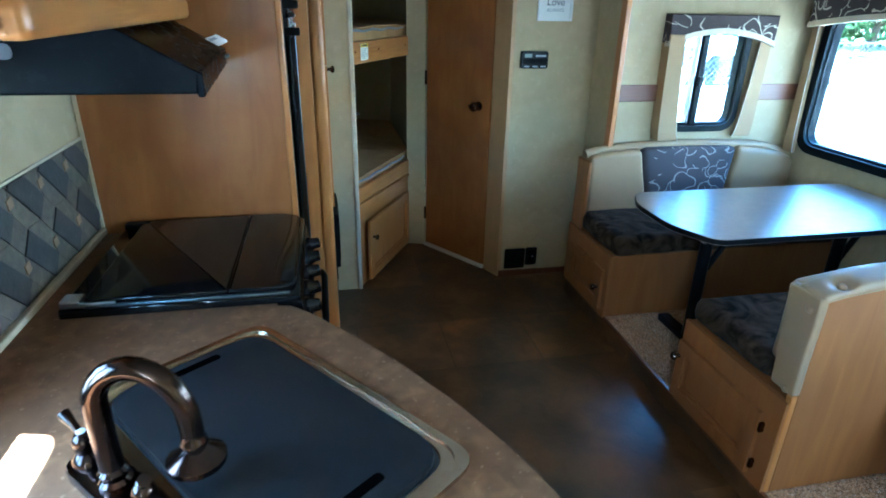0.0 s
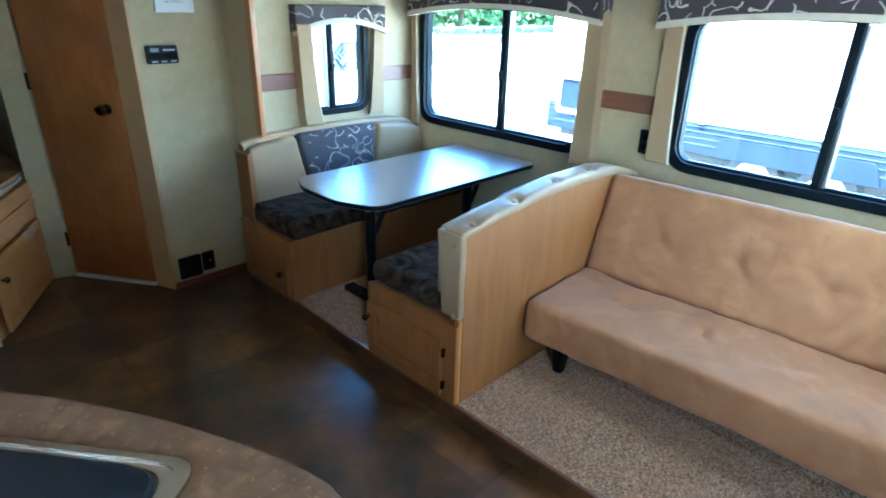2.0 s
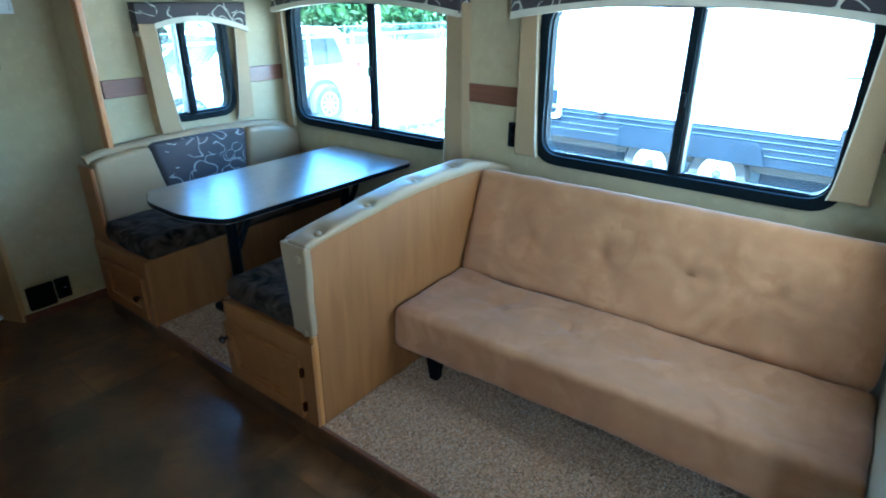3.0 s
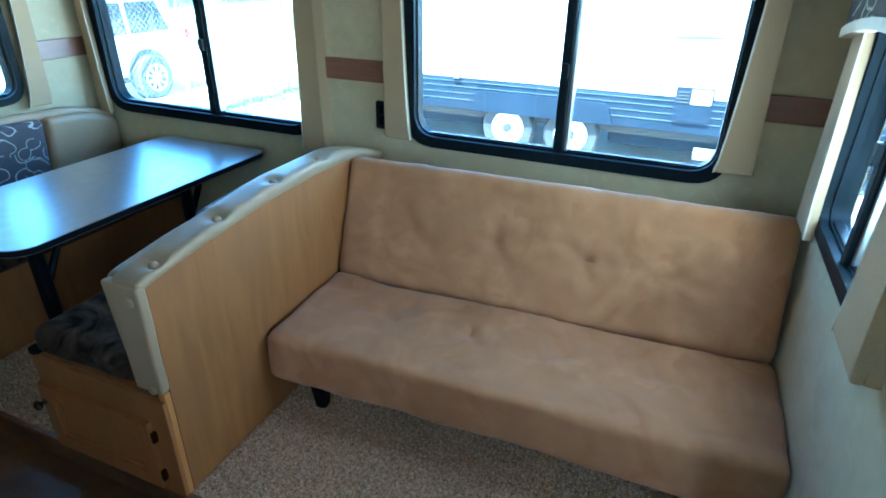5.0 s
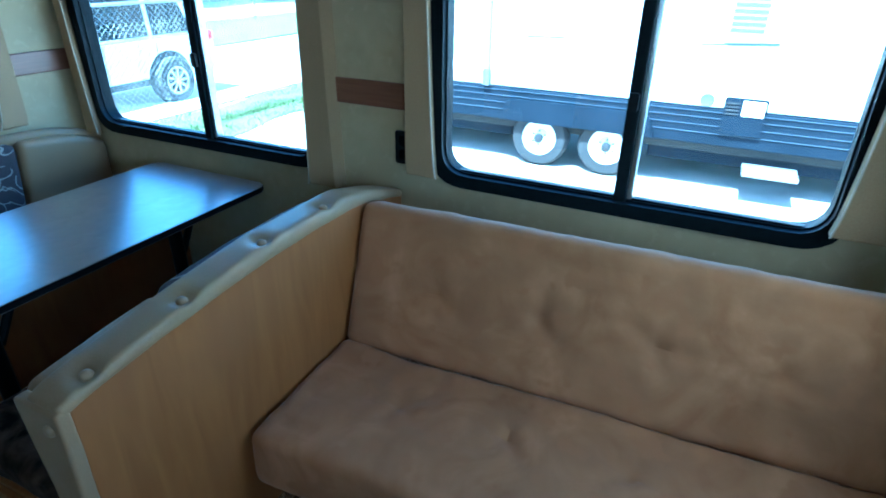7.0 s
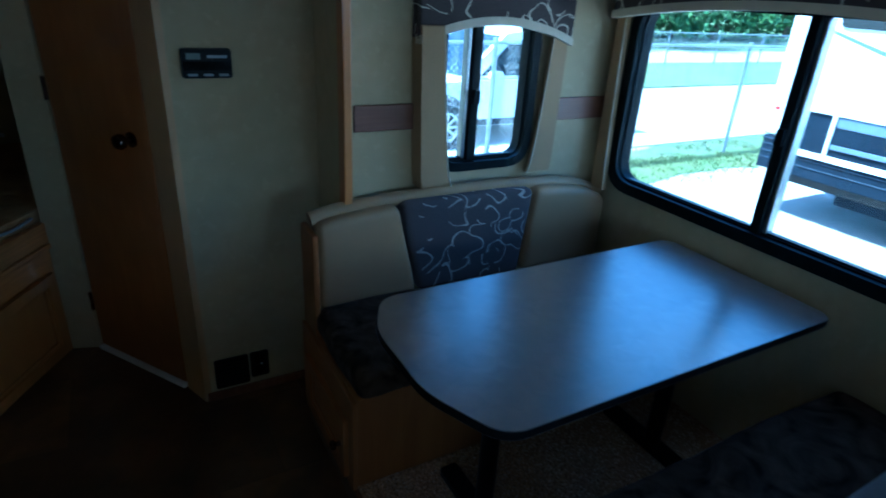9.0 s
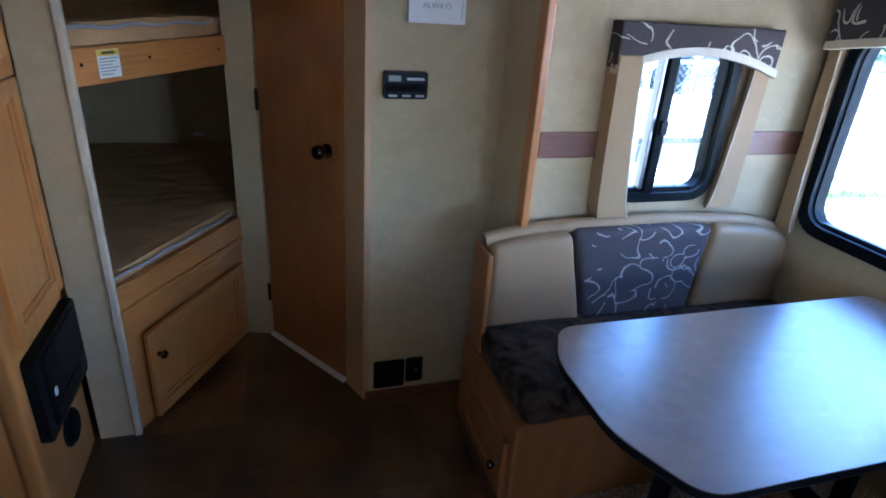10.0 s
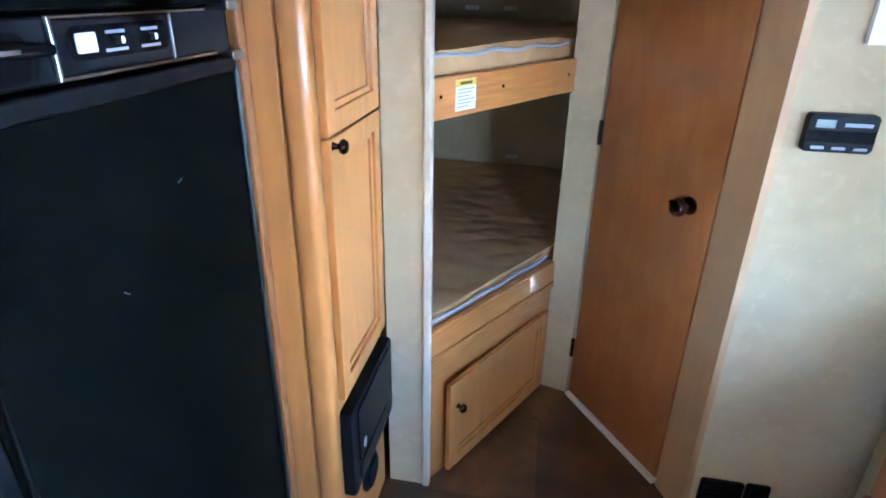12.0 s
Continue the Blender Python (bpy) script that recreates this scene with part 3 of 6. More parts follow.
# ---- windows ----
def window(name, m, u0, u1, z0, z1, label, divider=None, r=0.09, fw=0.05):
    """A black rounded slider window in an opening, with two panes and a meeting rail."""
    w = thing(name, m @ Vector(((u0 + u1) / 2, z0, 0)), label, "window", "", "structure")
    frame_bm = ring(rrect(u0 - fw * 0.75, u1 + fw * 0.75, z0 - fw * 0.75, z1 + fw * 0.75, r + 0.03), rrect(u0 + fw * 0.08, u1 - fw * 0.08, z0 + fw * 0.08, z1 - fw * 0.08, r), 0.003, 0.024)
    inner = ring(rrect(u0 + 0.001, u1 - 0.001, z0 + 0.001, z1 - 0.001, 0.004), rrect(u0 + fw * 0.2, u1 - fw * 0.2, z0 + fw * 0.2, z1 - fw * 0.2, r * 0.9), -0.045, 0.002)
    f = part("window_frame", frame_bm, M_RUBBER, w, "black rounded frame", True, m)
    part("inner_frame", inner, M_RUBBER, w, "", True, m)
    d = (u0 + u1) / 2 if divider is None else divider
    part("meeting_rail", prism(rectangle(d - 0.018, d + 0.018, z0 + 0.004, z1 - 0.004), -0.04, 0.012, 0.004), M_RUBBER, w, "", False, m)
    part("sash_rail", prism(rectangle(d - 0.034, d - 0.02, z0 + 0.012, z1 - 0.012), -0.036, 0.0, 0.003), M_CHROME, w, "thin grey sash rail", False, m)
    part("latch", prism(rrect(d - 0.012, d + 0.012, (z0 + z1) / 2 - 0.04, (z0 + z1) / 2 + 0.01, 0.005), 0.0125, 0.026, 0.003), M_PLASTIC, w, "", False, m)
    part("track", prism(rectangle(u0 + 0.03, u1 - 0.03, z0 + 0.003, z0 + 0.016), -0.03, -0.004, 0.002), M_PLASTIC, w, "", False, m)
    for a, b, depth in ((u0 + 0.01, d, -0.030), (d, u1 - 0.01, -0.018)):
        pane = part("pane", prism(rectangle(a, b, z0 + 0.005, z1 - 0.005), depth - 0.003, depth), M_GLASS, w, "clear glass", False, m)
        pane.visible_shadow = False
    return w


window("window_1", wall_x(XS), *W_SIDE[0], "wide black-framed sliding window above the dinette", 2.085)
window("window_2", wall_x(XS), *W_SIDE[1], "wide black-framed sliding window behind the sofa", 0.475)
window("window_3", wall_y(YB), *W_REAR, "narrow black-framed sliding window behind the dinette", 2.033, 0.07, 0.038)
window("window_4", wall_py(YA), *W_NEAR, "black-framed window in the end wall by the sofa", None, 0.06)
window("window_5", wall_px(XK), *W_KITCHEN, "small black-framed kitchen window", None, 0.06)


def valance(m, u0, u1, z0, z1, depth, label, rise=0.06):
    """A padded cloth box over a window with an arched, piped lower edge."""
    v = thing("window_valance", m @ Vector(((u0 + u1) / 2, z0, 0)), label, "valance", "window dressings")
    n = 20
    us = [u0 + (u1 - u0) * k / n for k in range(n + 1)]
    arch = lambda u: z0 + rise * bow(u, u0, u1)
    out = [(u, arch(u)) for u in us] + [(u1, z1), (u0, z1)]
    part("front", prism(out, depth - 0.03, depth, 0.006), M_SWIRL, v, "dark cloth with cream curls", False, m)
    for a, b in ((u0, u0 + 0.025), (u1 - 0.025, u1)):
        part("side", prism(rectangle(a, b, z0, z1), 0.0, depth - 0.03, 0.003), M_SWIRL, v, "", False, m)
    part("top", prism(rectangle(u0 + 0.025, u1 - 0.025, z1 - 0.012, z1), 0.0, depth - 0.03), M_SWIRL, v, "", False, m)
    lip = [(u, arch(u) - 0.016) for u in us] + [(u, arch(u) + 0.010) for u in us[::-1]]
    part("edge_trim", prism(lip, depth - 0.034, depth + 0.006, 0.003), M_TRIM, v, "cream piped edge", False, m)
    return v


valance(wall_y(YB), 1.788, 2.390, 1.360, 1.495, 0.06, "dark valance with cream curls over the narrow window", 0.062)
valance(wall_x(XS), 1.46, 2.765, 1.458, 1.62, 0.10, "dark valance with cream curls over the dinette window", 0.055)
valance(wall_x(XS), -0.13, 1.19, 1.458, 1.62, 0.10, "dark valance with cream curls over the sofa window", 0.055)
valance(wall_py(YA), 1.60, 2.45, 1.36, 1.55, 0.07, "dark valance with cream curls over the end window", 0.05)


def curtain(m, u_bottom, u_top, z0, z1, depth, label, side):
    """A stiff upholstered side panel that widens to its foot; side +1: its straight edge at larger u."""
    c = thing("side_curtain", m @ Vector((sum(u_bottom) / 2, z0, 0)), label, "curtain", "window dressings")
    n = 14
    a_edge, b_edge = [], []
    for k in range(n + 1):
        t = k / n
        ease = t ** 0.55
        a_edge.append((u_bottom[0] + (u_top[0] - u_bottom[0]) * ease, z0 + (z1 - z0) * t))
        b_edge.append((u_bottom[1] + (u_top[1] - u_bottom[1]) * ease, z0 + (z1 - z0) * t))
    part("panel", prism(a_edge + b_edge[::-1], 0.026, depth, 0.006), M_CURTAIN, c, "", False, m)
    outer = b_edge if side > 0 else a_edge
    s = -0.014 if side > 0 else 0.014
    part("return_edge", prism(outer + [(u + s, z) for u, z in outer[::-1]], 0.0, 0.026), M_CURTAIN, c, "", False, m)
    inner = a_edge if side > 0 else b_edge
    path = [m @ Vector((u, z, depth - 0.001)) for u, z in inner]
    part("piping", tube(path, 0.003, 6), M_TRIM, c, "pale piping", True)
    return c


T = "stiff tan side curtain flaring to its foot"
curtain(wall_y(YB), (1.810, 1.926), (1.79, 1.870), 0.875, 1.40, 0.07, T + " by the narrow window", -1)
curtain(wall_y(YB), (2.268, 2.375), (2.322, 2.385), 0.885, 1.40, 0.045, T + " by the narrow window", 1)
curtain(wall_x(XS), (1.44, 1.558), (1.455, 1.540), 0.775, 1.50, 0.07, T + " between windows", -1)
curtain(wall_x(XS), (2.715, 2.785), (2.745, 2.785), 0.80, 1.50, 0.05, T + " at the dinette corner", 1)
curtain(wall_x(XS), (1.055, 1.165), (1.09, 1.165), 0.868, 1.50, 0.05, T + " by the sofa", 1)
curtain(wall_x(XS), (-0.168, -0.050), (-0.150, -0.088), 0.905, 1.50, 0.07, T + " by the sofa", -1)
curtain(wall_py(YA), (1.62, 1.80), (1.64, 1.76), 0.85, 1.38, 0.05, T + " on the end wall", -1)
curtain(wall_py(YA), (2.26, 2.42), (2.31, 2.42), 0.85, 1.38, 0.05, T + " on the end wall", 1)


def band(m, u0, u1):
    b = structure("trim_band", prism(rectangle(u0, u1, 1.07, 1.155), 0.001, 0.012, 0.004), M_BAND, "brown stained wood band on the wall", "trim", m)
    return b


for m, u0, u1 in ((wall_y(YB), 1.59, 1.822), (wall_y(YB), 2.375, XS - 0.002), (wall_x(XS), 2.787, YB - 0.014), (wall_x(XS), 1.168, 1.455), (wall_x(XS), YA + 0.002, -0.155)):
    band(m, u0, u1)


# ---- bathroom door on its slant ----
DL, DR = (0.730, 3.622), (1.018, 3.189)
MD = along(DL, DR)
WD = (Vector(DR) - Vector(DL)).length
door = thing("door_1", (DL[0], DL[1], 0), "closed reddish-brown wood-grain bathroom door", "door", "", "structure")
part("door_leaf", prism(rectangle(0.004, WD - 0.004, 0.022, 1.93), -0.035, 0.0, 0.003), M_PANEL, door, "", False, MD)
part("threshold", prism(rectangle(0.0, WD, 0.0, 0.016), -0.03, 0.014, 0.004), M_WHITE, door, "white threshold strip", False, MD)
knob = part("door_knob", lathe([(0.026, 0), (0.026, 0.005), (0.011, 0.010), (0.010, 0.028), (0.024, 0.034), (0.027, 0.046), (0.022, 0.058), (0.008, 0.062)]), M_BRONZE, door, "dark bronze round knob", True, MD @ pose(WD - 0.088, 0.985, 0.0))
part("latch_lever", prism(rrect(-0.05, -0.005, -0.008, 0.008, 0.006), 0.012, 0.022, 0.003), M_BRONZE, door, "", False, MD @ pose(WD - 0.088, 0.985, 0.012))
for z in (0.19, 1.06, 1.75):
    part("hinge", prism(rectangle(-0.006, 0.006, z, z + 0.085), 0.0, 0.012, 0.003), M_BRONZE, door, "dark hinge", False, MD)
part("head_casing", prism(rectangle(-0.02, WD + 0.02, 1.935, CEIL), -0.04, 0.006), M_MAPLE, door, "", False, MD)
structure("trim_door_casing", prism([(1.020, 3.184), (1.040, 3.222), (1.10, 3.13), (1.10, YT + 0.002), (1.072, YT - 0.008)], 0, CEIL), M_CASING, "pale wood casing at the bathroom door", "trim")

# ---- fittings on the thermostat wall ----
MT = wall_y(YT)
th = thing("thermostat", (1.20, YT, 1.212), "black wall thermostat with a small grey display", "thermostat")
part("case", prism(rrect(1.13, 1.275, 1.212, 1.298, 0.008), 0.0, 0.028, 0.004), M_PLASTIC, th, "", False, MT)
part("display", prism(rectangle(1.145, 1.185, 1.268, 1.286), 0.0285, 0.030), M_LCD, th, "small grey display", False, MT)
part("name_bar", prism(rectangle(1.205, 1.262, 1.272, 1.280), 0.0285, 0.030), M_GREYINK, th, "", False, MT)
part("ledge", prism(rectangle(1.133, 1.272, 1.236, 1.262), 0.0285, 0.031), M_BLACK, th, "", False, MT)
for u in (1.145, 1.19, 1.235):
    part("button", prism(rrect(u, u + 0.028, 1.219, 1.226, 0.003), 0.0285, 0.032), M_GREYINK, th, "", False, MT)
ve = thing("wall_vent", (1.18, YT, 0.045), "square black louvred vent low on the wall", "vent")
part("plate", prism(rrect(1.115, 1.240, 0.047, 0.172, 0.006), 0.0, 0.010, 0.003), M_PLASTIC, ve, "", False, MT)
for k in range(6):
    part("slat", prism(rectangle(1.127, 1.228, 0.062 + k * 0.017, 0.070 + k * 0.017), 0.0105, 0.018, 0.002), M_PLASTIC, ve, "", False, MT)
sw = thing("wall_outlet", (1.28, YT, 0.06), "black double socket low on the wall", "outlet")
part("plate", prism(rrect(1.247, 1.317, 0.062, 0.174, 0.006), 0.0, 0.008, 0.003), M_PLASTIC, sw, "", False, MT)
for z in (0.078, 0.126):
    part("socket", prism(rrect(1.264, 1.300, z, z + 0.032, 0.008), 0.0085, 0.013, 0.002), M_BLACK, sw, "", False, MT)
part("indicator", prism(rrect(1.285, 1.293, 0.116, 0.121, 0.002), 0.0085, 0.011), M_WHITE, sw, "", False, MT)
so = thing("wall_outlet", (XS, 1.19, 0.888), "black socket on the slide-out wall by the window", "outlet")
MS = wall_x(XS)
part("plate", prism(rrect(1.157, 1.226, 0.888, 1.0, 0.006), 0.0, 0.010, 0.003), M_PLASTIC, so, "", False, MS)
for z in (0.905, 0.952):
    part("socket", prism(rrect(1.174, 1.209, z, z + 0.032, 0.008), 0.0105, 0.014, 0.002), M_BLACK, so, "", False, MS)


def lettering(text, size, m, material, parent, label=""):
    cu = bpy.data.curves.new("text", "FONT")
    cu.body, cu.size, cu.align_x, cu.extrude = text, size, "CENTER", 0.0004
    tmp = bpy.data.objects.new("text", cu)
    scene.collection.objects.link(tmp)
    bpy.context.view_layer.update()
    me = bpy.data.meshes.new_from_object(tmp.evaluated_get(bpy.context.evaluated_depsgraph_get()))
    bm = bmesh.new()
    bm.from_mesh(me)
    bpy.data.objects.remove(tmp)
    bpy.data.curves.remove(cu)
    return part("lettering", bm, material, parent, label, False, m)


pic = thing("wall_sign", (1.297, YT, 1.443), "small white framed sign with grey lettering", "sign")
part("border", ring(rectangle(1.205, 1.39, 1.446, 1.70), rectangle(1.216, 1.379, 1.457, 1.689), 0.001, 0.018), M_WHITE, pic, "thin pale frame", False, MT)
part("sheet", prism(rectangle(1.216, 1.379, 1.457, 1.689), 0.001, 0.010), M_PAPER, pic, "", False, MT)
lettering("OFTEN", 0.026, MT @ pose(1.300, 1.572, 0.0108), M_GREYINK, pic)
lettering("Love", 0.050, MT @ pose(1.298, 1.520, 0.0108), M_INK, pic)
lettering("ALWAYS", 0.024, MT @ pose(1.298, 1.490, 0.0108), M_GREYINK, pic)


# ---- cabinet door builder ----
def panel_door(name, m, u0, u1, v0, v1, parent, knob_at=None, hinges=(), label="", material=None):
    """A framed cabinet door with a recessed panel, proud of its carcass by 18 mm; knob and hinges are its own parts."""
    material = material or M_MAPLE
    w = 0.046
    d = part(name, join(ring(rectangle(u0, u1, v0, v1), rectangle(u0 + w, u1 - w, v0 + w, v1 - w), 0.001, 0.019),
                        ring(rectangle(u0 + w, u1 - w, v0 + w, v1 - w), rectangle(u0 + w + 0.014, u1 - w - 0.014, v0 + w + 0.014, v1 - w - 0.014), 0.001, 0.012)), material, parent, label, False, m)
    bev = bmesh.new()
    bev.from_mesh(d.data)
    bmesh.ops.bevel(bev, geom=[e for e in bev.edges if e.calc_length() > 0.05], offset=0.0022, segments=2, profile=0.5, affect="EDGES")
    bev.to_mesh(d.data)
    bev.free()
    p = part("panel", prism(rectangle(u0 + w + 0.010, u1 - w - 0.010, v0 + w + 0.010, v1 - w - 0.010), 0.001, 0.0065), material, d, "", False, m)
    i0 = w + 0.0105
    # dark ring: the glaze together with the recess's shadow, as one colour
    part("panel_groove", ring(rectangle(u0 + i0, u1 - i0, v0 + i0, v1 - i0), rectangle(u0 + i0 + 0.0055, u1 - i0 - 0.0055, v0 + i0 + 0.0055, v1 - i0 - 0.0055), 0.005, 0.0072), M_DARKWOOD, d, "dark groove, glaze with its shade painted in", False, m)
    if knob_at:
        part("knob", lathe([(0.009, 0), (0.007, 0.004), (0.006, 0.012), (0.014, 0.017), (0.016, 0.023), (0.012, 0.030), (0.004, 0.032)], 16), M_BRONZE, d, "dark bronze knob", True, m @ pose(knob_at[0], knob_at[1], 0.019))
    for hu, hv in hinges:
        part("hinge", prism(rrect(hu - 0.006, hu + 0.005, hv - 0.018, hv + 0.018, 0.003), 0.0, 0.014, 0.002), M_BRONZE, d, "dark hinge", False, m)
    return d


# ---- dinette ----
XB = 1.41
MB = wall_x(XB)
b1 = thing("dinette_bench", (2.03, 2.60, ZS), "maple-fronted dinette bench with beige vinyl back and dark plush seat", "bench", "dinette benches")
part("base", box(XB, XS - 0.004, 2.335, YB - 0.02, ZS, 0.425, 0.003), M_LIGHTPANEL, b1, "pale wood-grain base")
part("face_frame", prism(rectangle(2.325, YB - 0.01, ZS, 0.425), 0.0, 0.016, 0.003), M_LIGHTPANEL, b1, "", False, MB)
panel_door("door", wall_x(XB - 0.016), 2.355, 2.735, 0.135, 0.345, b1, (2.385, 0.245), material=M_LIGHTPANEL)
part("end_board", box(1.405, 1.425, 2.69, YB - 0.004, 0.425, 0.792, 0.008), M_LIGHTPANEL, b1, "pale wood end board")


def seat_shape(seed, amp=0.004):
    def shape(p, n):
        k = noise.noise(Vector((p.x * 5 + seed, p.y * 5, p.z * 5))) * amp + noise.noise(Vector((p.x * 14 + seed, p.y * 14, p.z * 14))) * amp * 0.5
        return p + n * k
    return shape


part("seat_cushion", soft_box(XB + 0.0, XS - 0.015, 2.315, 2.73, 0.425, 0.525, 0.035, 0.04, seat_shape(3, 0.007)), M_PLUSH, b1, "dark brown crushed plush cushion", True)


def back_top(x):
    return 0.80 + 0.048 * bow(x, 1.25, 2.75) - 0.018 * max(0.0, (1.56 - x) / 0.16) ** 2 - 0.05 * max(0.0, (x - 2.4) / 0.25) ** 2


def back_shape(z0, z1, seed):
    def shape(p, n):
        t = (p.z - z0) / (z1 - z0)
        z = z0 + t * (back_top(p.x) - z0)
        k = noise.noise(Vector((p.x * 6 + seed, p.y * 6, p.z * 6))) * 0.004
        return Vector((p.x + n.x * k, p.y + n.y * k, z + n.z * k))
    return shape


# three upholstered fields and a rolled cap over them
def field_edges(z0, z1, xa0, xa1, xb0, xb1, seed):
    inner = back_shape(z0, z1, seed)

    def shape(p, n):
        t = (p.z - z0) / (z1 - z0)
        s = (p.x - xa0) / (xb0 - xa0)
        left, right = xa0 + (xa1 - xa0) * t, xb0 + (xb1 - xb0) * t
        q = p.copy()
        q.x = left + (right - left) * s
        return inner(q, n)
    return shape


ZB0, ZB1 = 0.50, 0.80
part("back_cushion", soft_box(1.43, 1.79, 2.715, 2.81, ZB0, ZB1, 0.03, 0.045, field_edges(ZB0, ZB1, 1.43, 1.43, 1.79, 1.715, 5)), M_VINYL, b1, "beige vinyl pad", True)
part("back_cushion", soft_box(1.795, 2.235, 2.72, 2.81, ZB0, ZB1, 0.025, 0.045, field_edges(ZB0, ZB1, 1.795, 1.72, 2.235, 2.275, 8)), M_SWIRL_SEAT, b1, "dark grey cloth pad with cream curls", True)
part("back_cushion", soft_box(2.24, 2.64, 2.715, 2.81, ZB0, ZB1, 0.03, 0.045, field_edges(ZB0, ZB1, 2.24, 2.28, 2.64, 2.64, 11)), M_VINYL, b1, "beige vinyl pad", True)
cap = [(1.424 + (2.645 - 1.424) * k / 24) for k in range(25)]
part("cap_roll", tube([(x, 2.785, back_top(x) + 0.004) for x in cap], 0.024, 12), M_VINYL, b1, "rolled beige vinyl edge", True)

b2 = thing("dinette_bench", (2.03, 1.45, ZS), "maple dinette bench with wood-grain back panel and buttoned beige vinyl", "bench", "dinette benches")
part("base", box(XB, XS - 0.004, 1.225, 1.705, ZS, 0.445, 0.003), M_LIGHTPANEL, b2, "pale wood-grain base")
part("face_frame", prism(rectangle(1.198, 1.712, ZS, 0.445), 0.0, 0.016, 0.003), M_LIGHTPANEL, b2, "", False, MB)
panel_door("door", wall_x(XB - 0.016), 1.262, 1.70, 0.125, 0.365, b2, (1.686, 0.300), [(1.256, 0.17), (1.256, 0.315)], material=M_LIGHTPANEL)


def panel_top(x):
    return 0.788 + 0.077 * min(1.0, max(0.0, (x - 1.42) / 0.55)) ** 0.7 - 0.085 * max(0.0, (x - 2.27) / 0.36) ** 1.6


xs = [1.425 + (2.63 - 1.425) * k / 20 for k in range(21)]
part("back_panel", prism([(x, panel_top(x)) for x in xs] + [(2.63, ZS + 0.001), (1.425, ZS + 0.001)], 0.0, 0.022, 0.002), M_LIGHTPANEL, b2, "pale wood-grain back panel", False, wall_y(1.218))
part("edge_strip", box(1.404, 1.4245, 1.196, 1.219, ZS, 0.47, 0.004), M_MAPLE, b2, "maple edge strip")


def roll_shape(p, n):
    k = noise.noise(Vector((p.x * 9, p.y * 9, p.z * 9 + 4))) * 0.0025
    dent = 0.0
    for bx in (1.485, 1.715, 1.97, 2.225):
        dent += 0.019 * math.exp(-((p.x - bx) / 0.024) ** 2 - ((p.y - 1.222) / 0.026) ** 2)
    t = max(0.0, (p.z - 0.70) / 0.10)
    return Vector((p.x + n.x * k, p.y + n.y * k, p.z + (panel_top(p.x) + 0.016 - 0.80) * t + n.z * k - dent * max(0.0, n.z)))


part("back_cushion", soft_box(1.428, 1.735, 1.2205, 1.348, 0.52, 0.784, 0.025, 0.035, roll_shape), M_VINYL, b2, "beige vinyl pad", True)
part("back_cushion", soft_box(1.738, 2.30, 1.2205, 1.354, 0.52, 0.787, 0.025, 0.035, roll_shape), M_SWIRL_SEAT, b2, "dark grey cloth pad with cream curls", True)
part("back_cushion", soft_box(2.303, 2.63, 1.2205, 1.348, 0.52, 0.784, 0.025, 0.035, roll_shape), M_VINYL, b2, "beige vinyl pad", True)
part("vinyl_wrap", soft_box(1.404, 2.632, 1.192, 1.288, 0.776, 0.804, 0.013, 0.016, roll_shape), M_VINYL, b2, "beige vinyl wrapped over the top edge", True)
part("vinyl_end", soft_box(1.396, 1.426, 1.192, 1.312, 0.475, 0.80, 0.008, 0.02, lambda p, n: p + Vector((noise.noise(p * 12) * 0.002, -0.03 * (0.80 - p.z) / 0.325 * max(0.0, (p.y - 1.2) / 0.11), (panel_top(1.42) - 0.79) * max(0, (p.z - 0.7) / 0.1)))), M_VINYL, b2, "beige vinyl wrapped over the end", True)
stud = [(0.0125, -0.006), (0.0135, 0.002), (0.011, 0.007), (0.006, 0.0098), (0.001, 0.0105)]
for bx in (1.485, 1.715, 1.97, 2.225):
    part("button", lathe(stud, 14), M_VINYL, b2, "covered button", True, pose(bx, 1.224, panel_top(bx) + 0.0085, 14, 0, 0))
for bz in (0.755, 0.485):
    part("button", lathe(stud, 14), M_VINYL, b2, "covered button", True, pose(1.399, 1.222, bz, 0, -90, 0))
part("seat_cushion", soft_box(XB, XS - 0.015, 1.30, 1.715, 0.445, 0.535, 0.035, 0.04, seat_shape(9, 0.007)), M_PLUSH, b2, "dark brown crushed plush cushion", True)

# table
tb = thing("dinette_table", (2.0, 2.07, ZS), "dinette table with brown satin laminate top and black folding legs", "table")
out = rounded([(2.592, 1.762, 0.05), (2.592, 2.35, 0.05), (1.485, 2.35, 0.09), (1.415, 2.21, 0.25), (1.412, 1.95, 0.25), (1.495, 1.762, 0.09)], 8)
part("tabletop", prism(out, 0.712, 0.736, 0.003), M_TABLE, tb, "", True)
ctr = Vector((2.0, 2.066))
edge = [tuple(ctr + (Vector(p) - ctr) * 1.004) for p in out]
part("edge_band", prism(edge, 0.715, 0.7335, 0.003), M_PLASTIC, tb, "black edge band", True)
part("apron", box(1.55, 2.55, 1.98, 2.15, 0.69, 0.7085, 0.004), M_PLASTIC, tb)
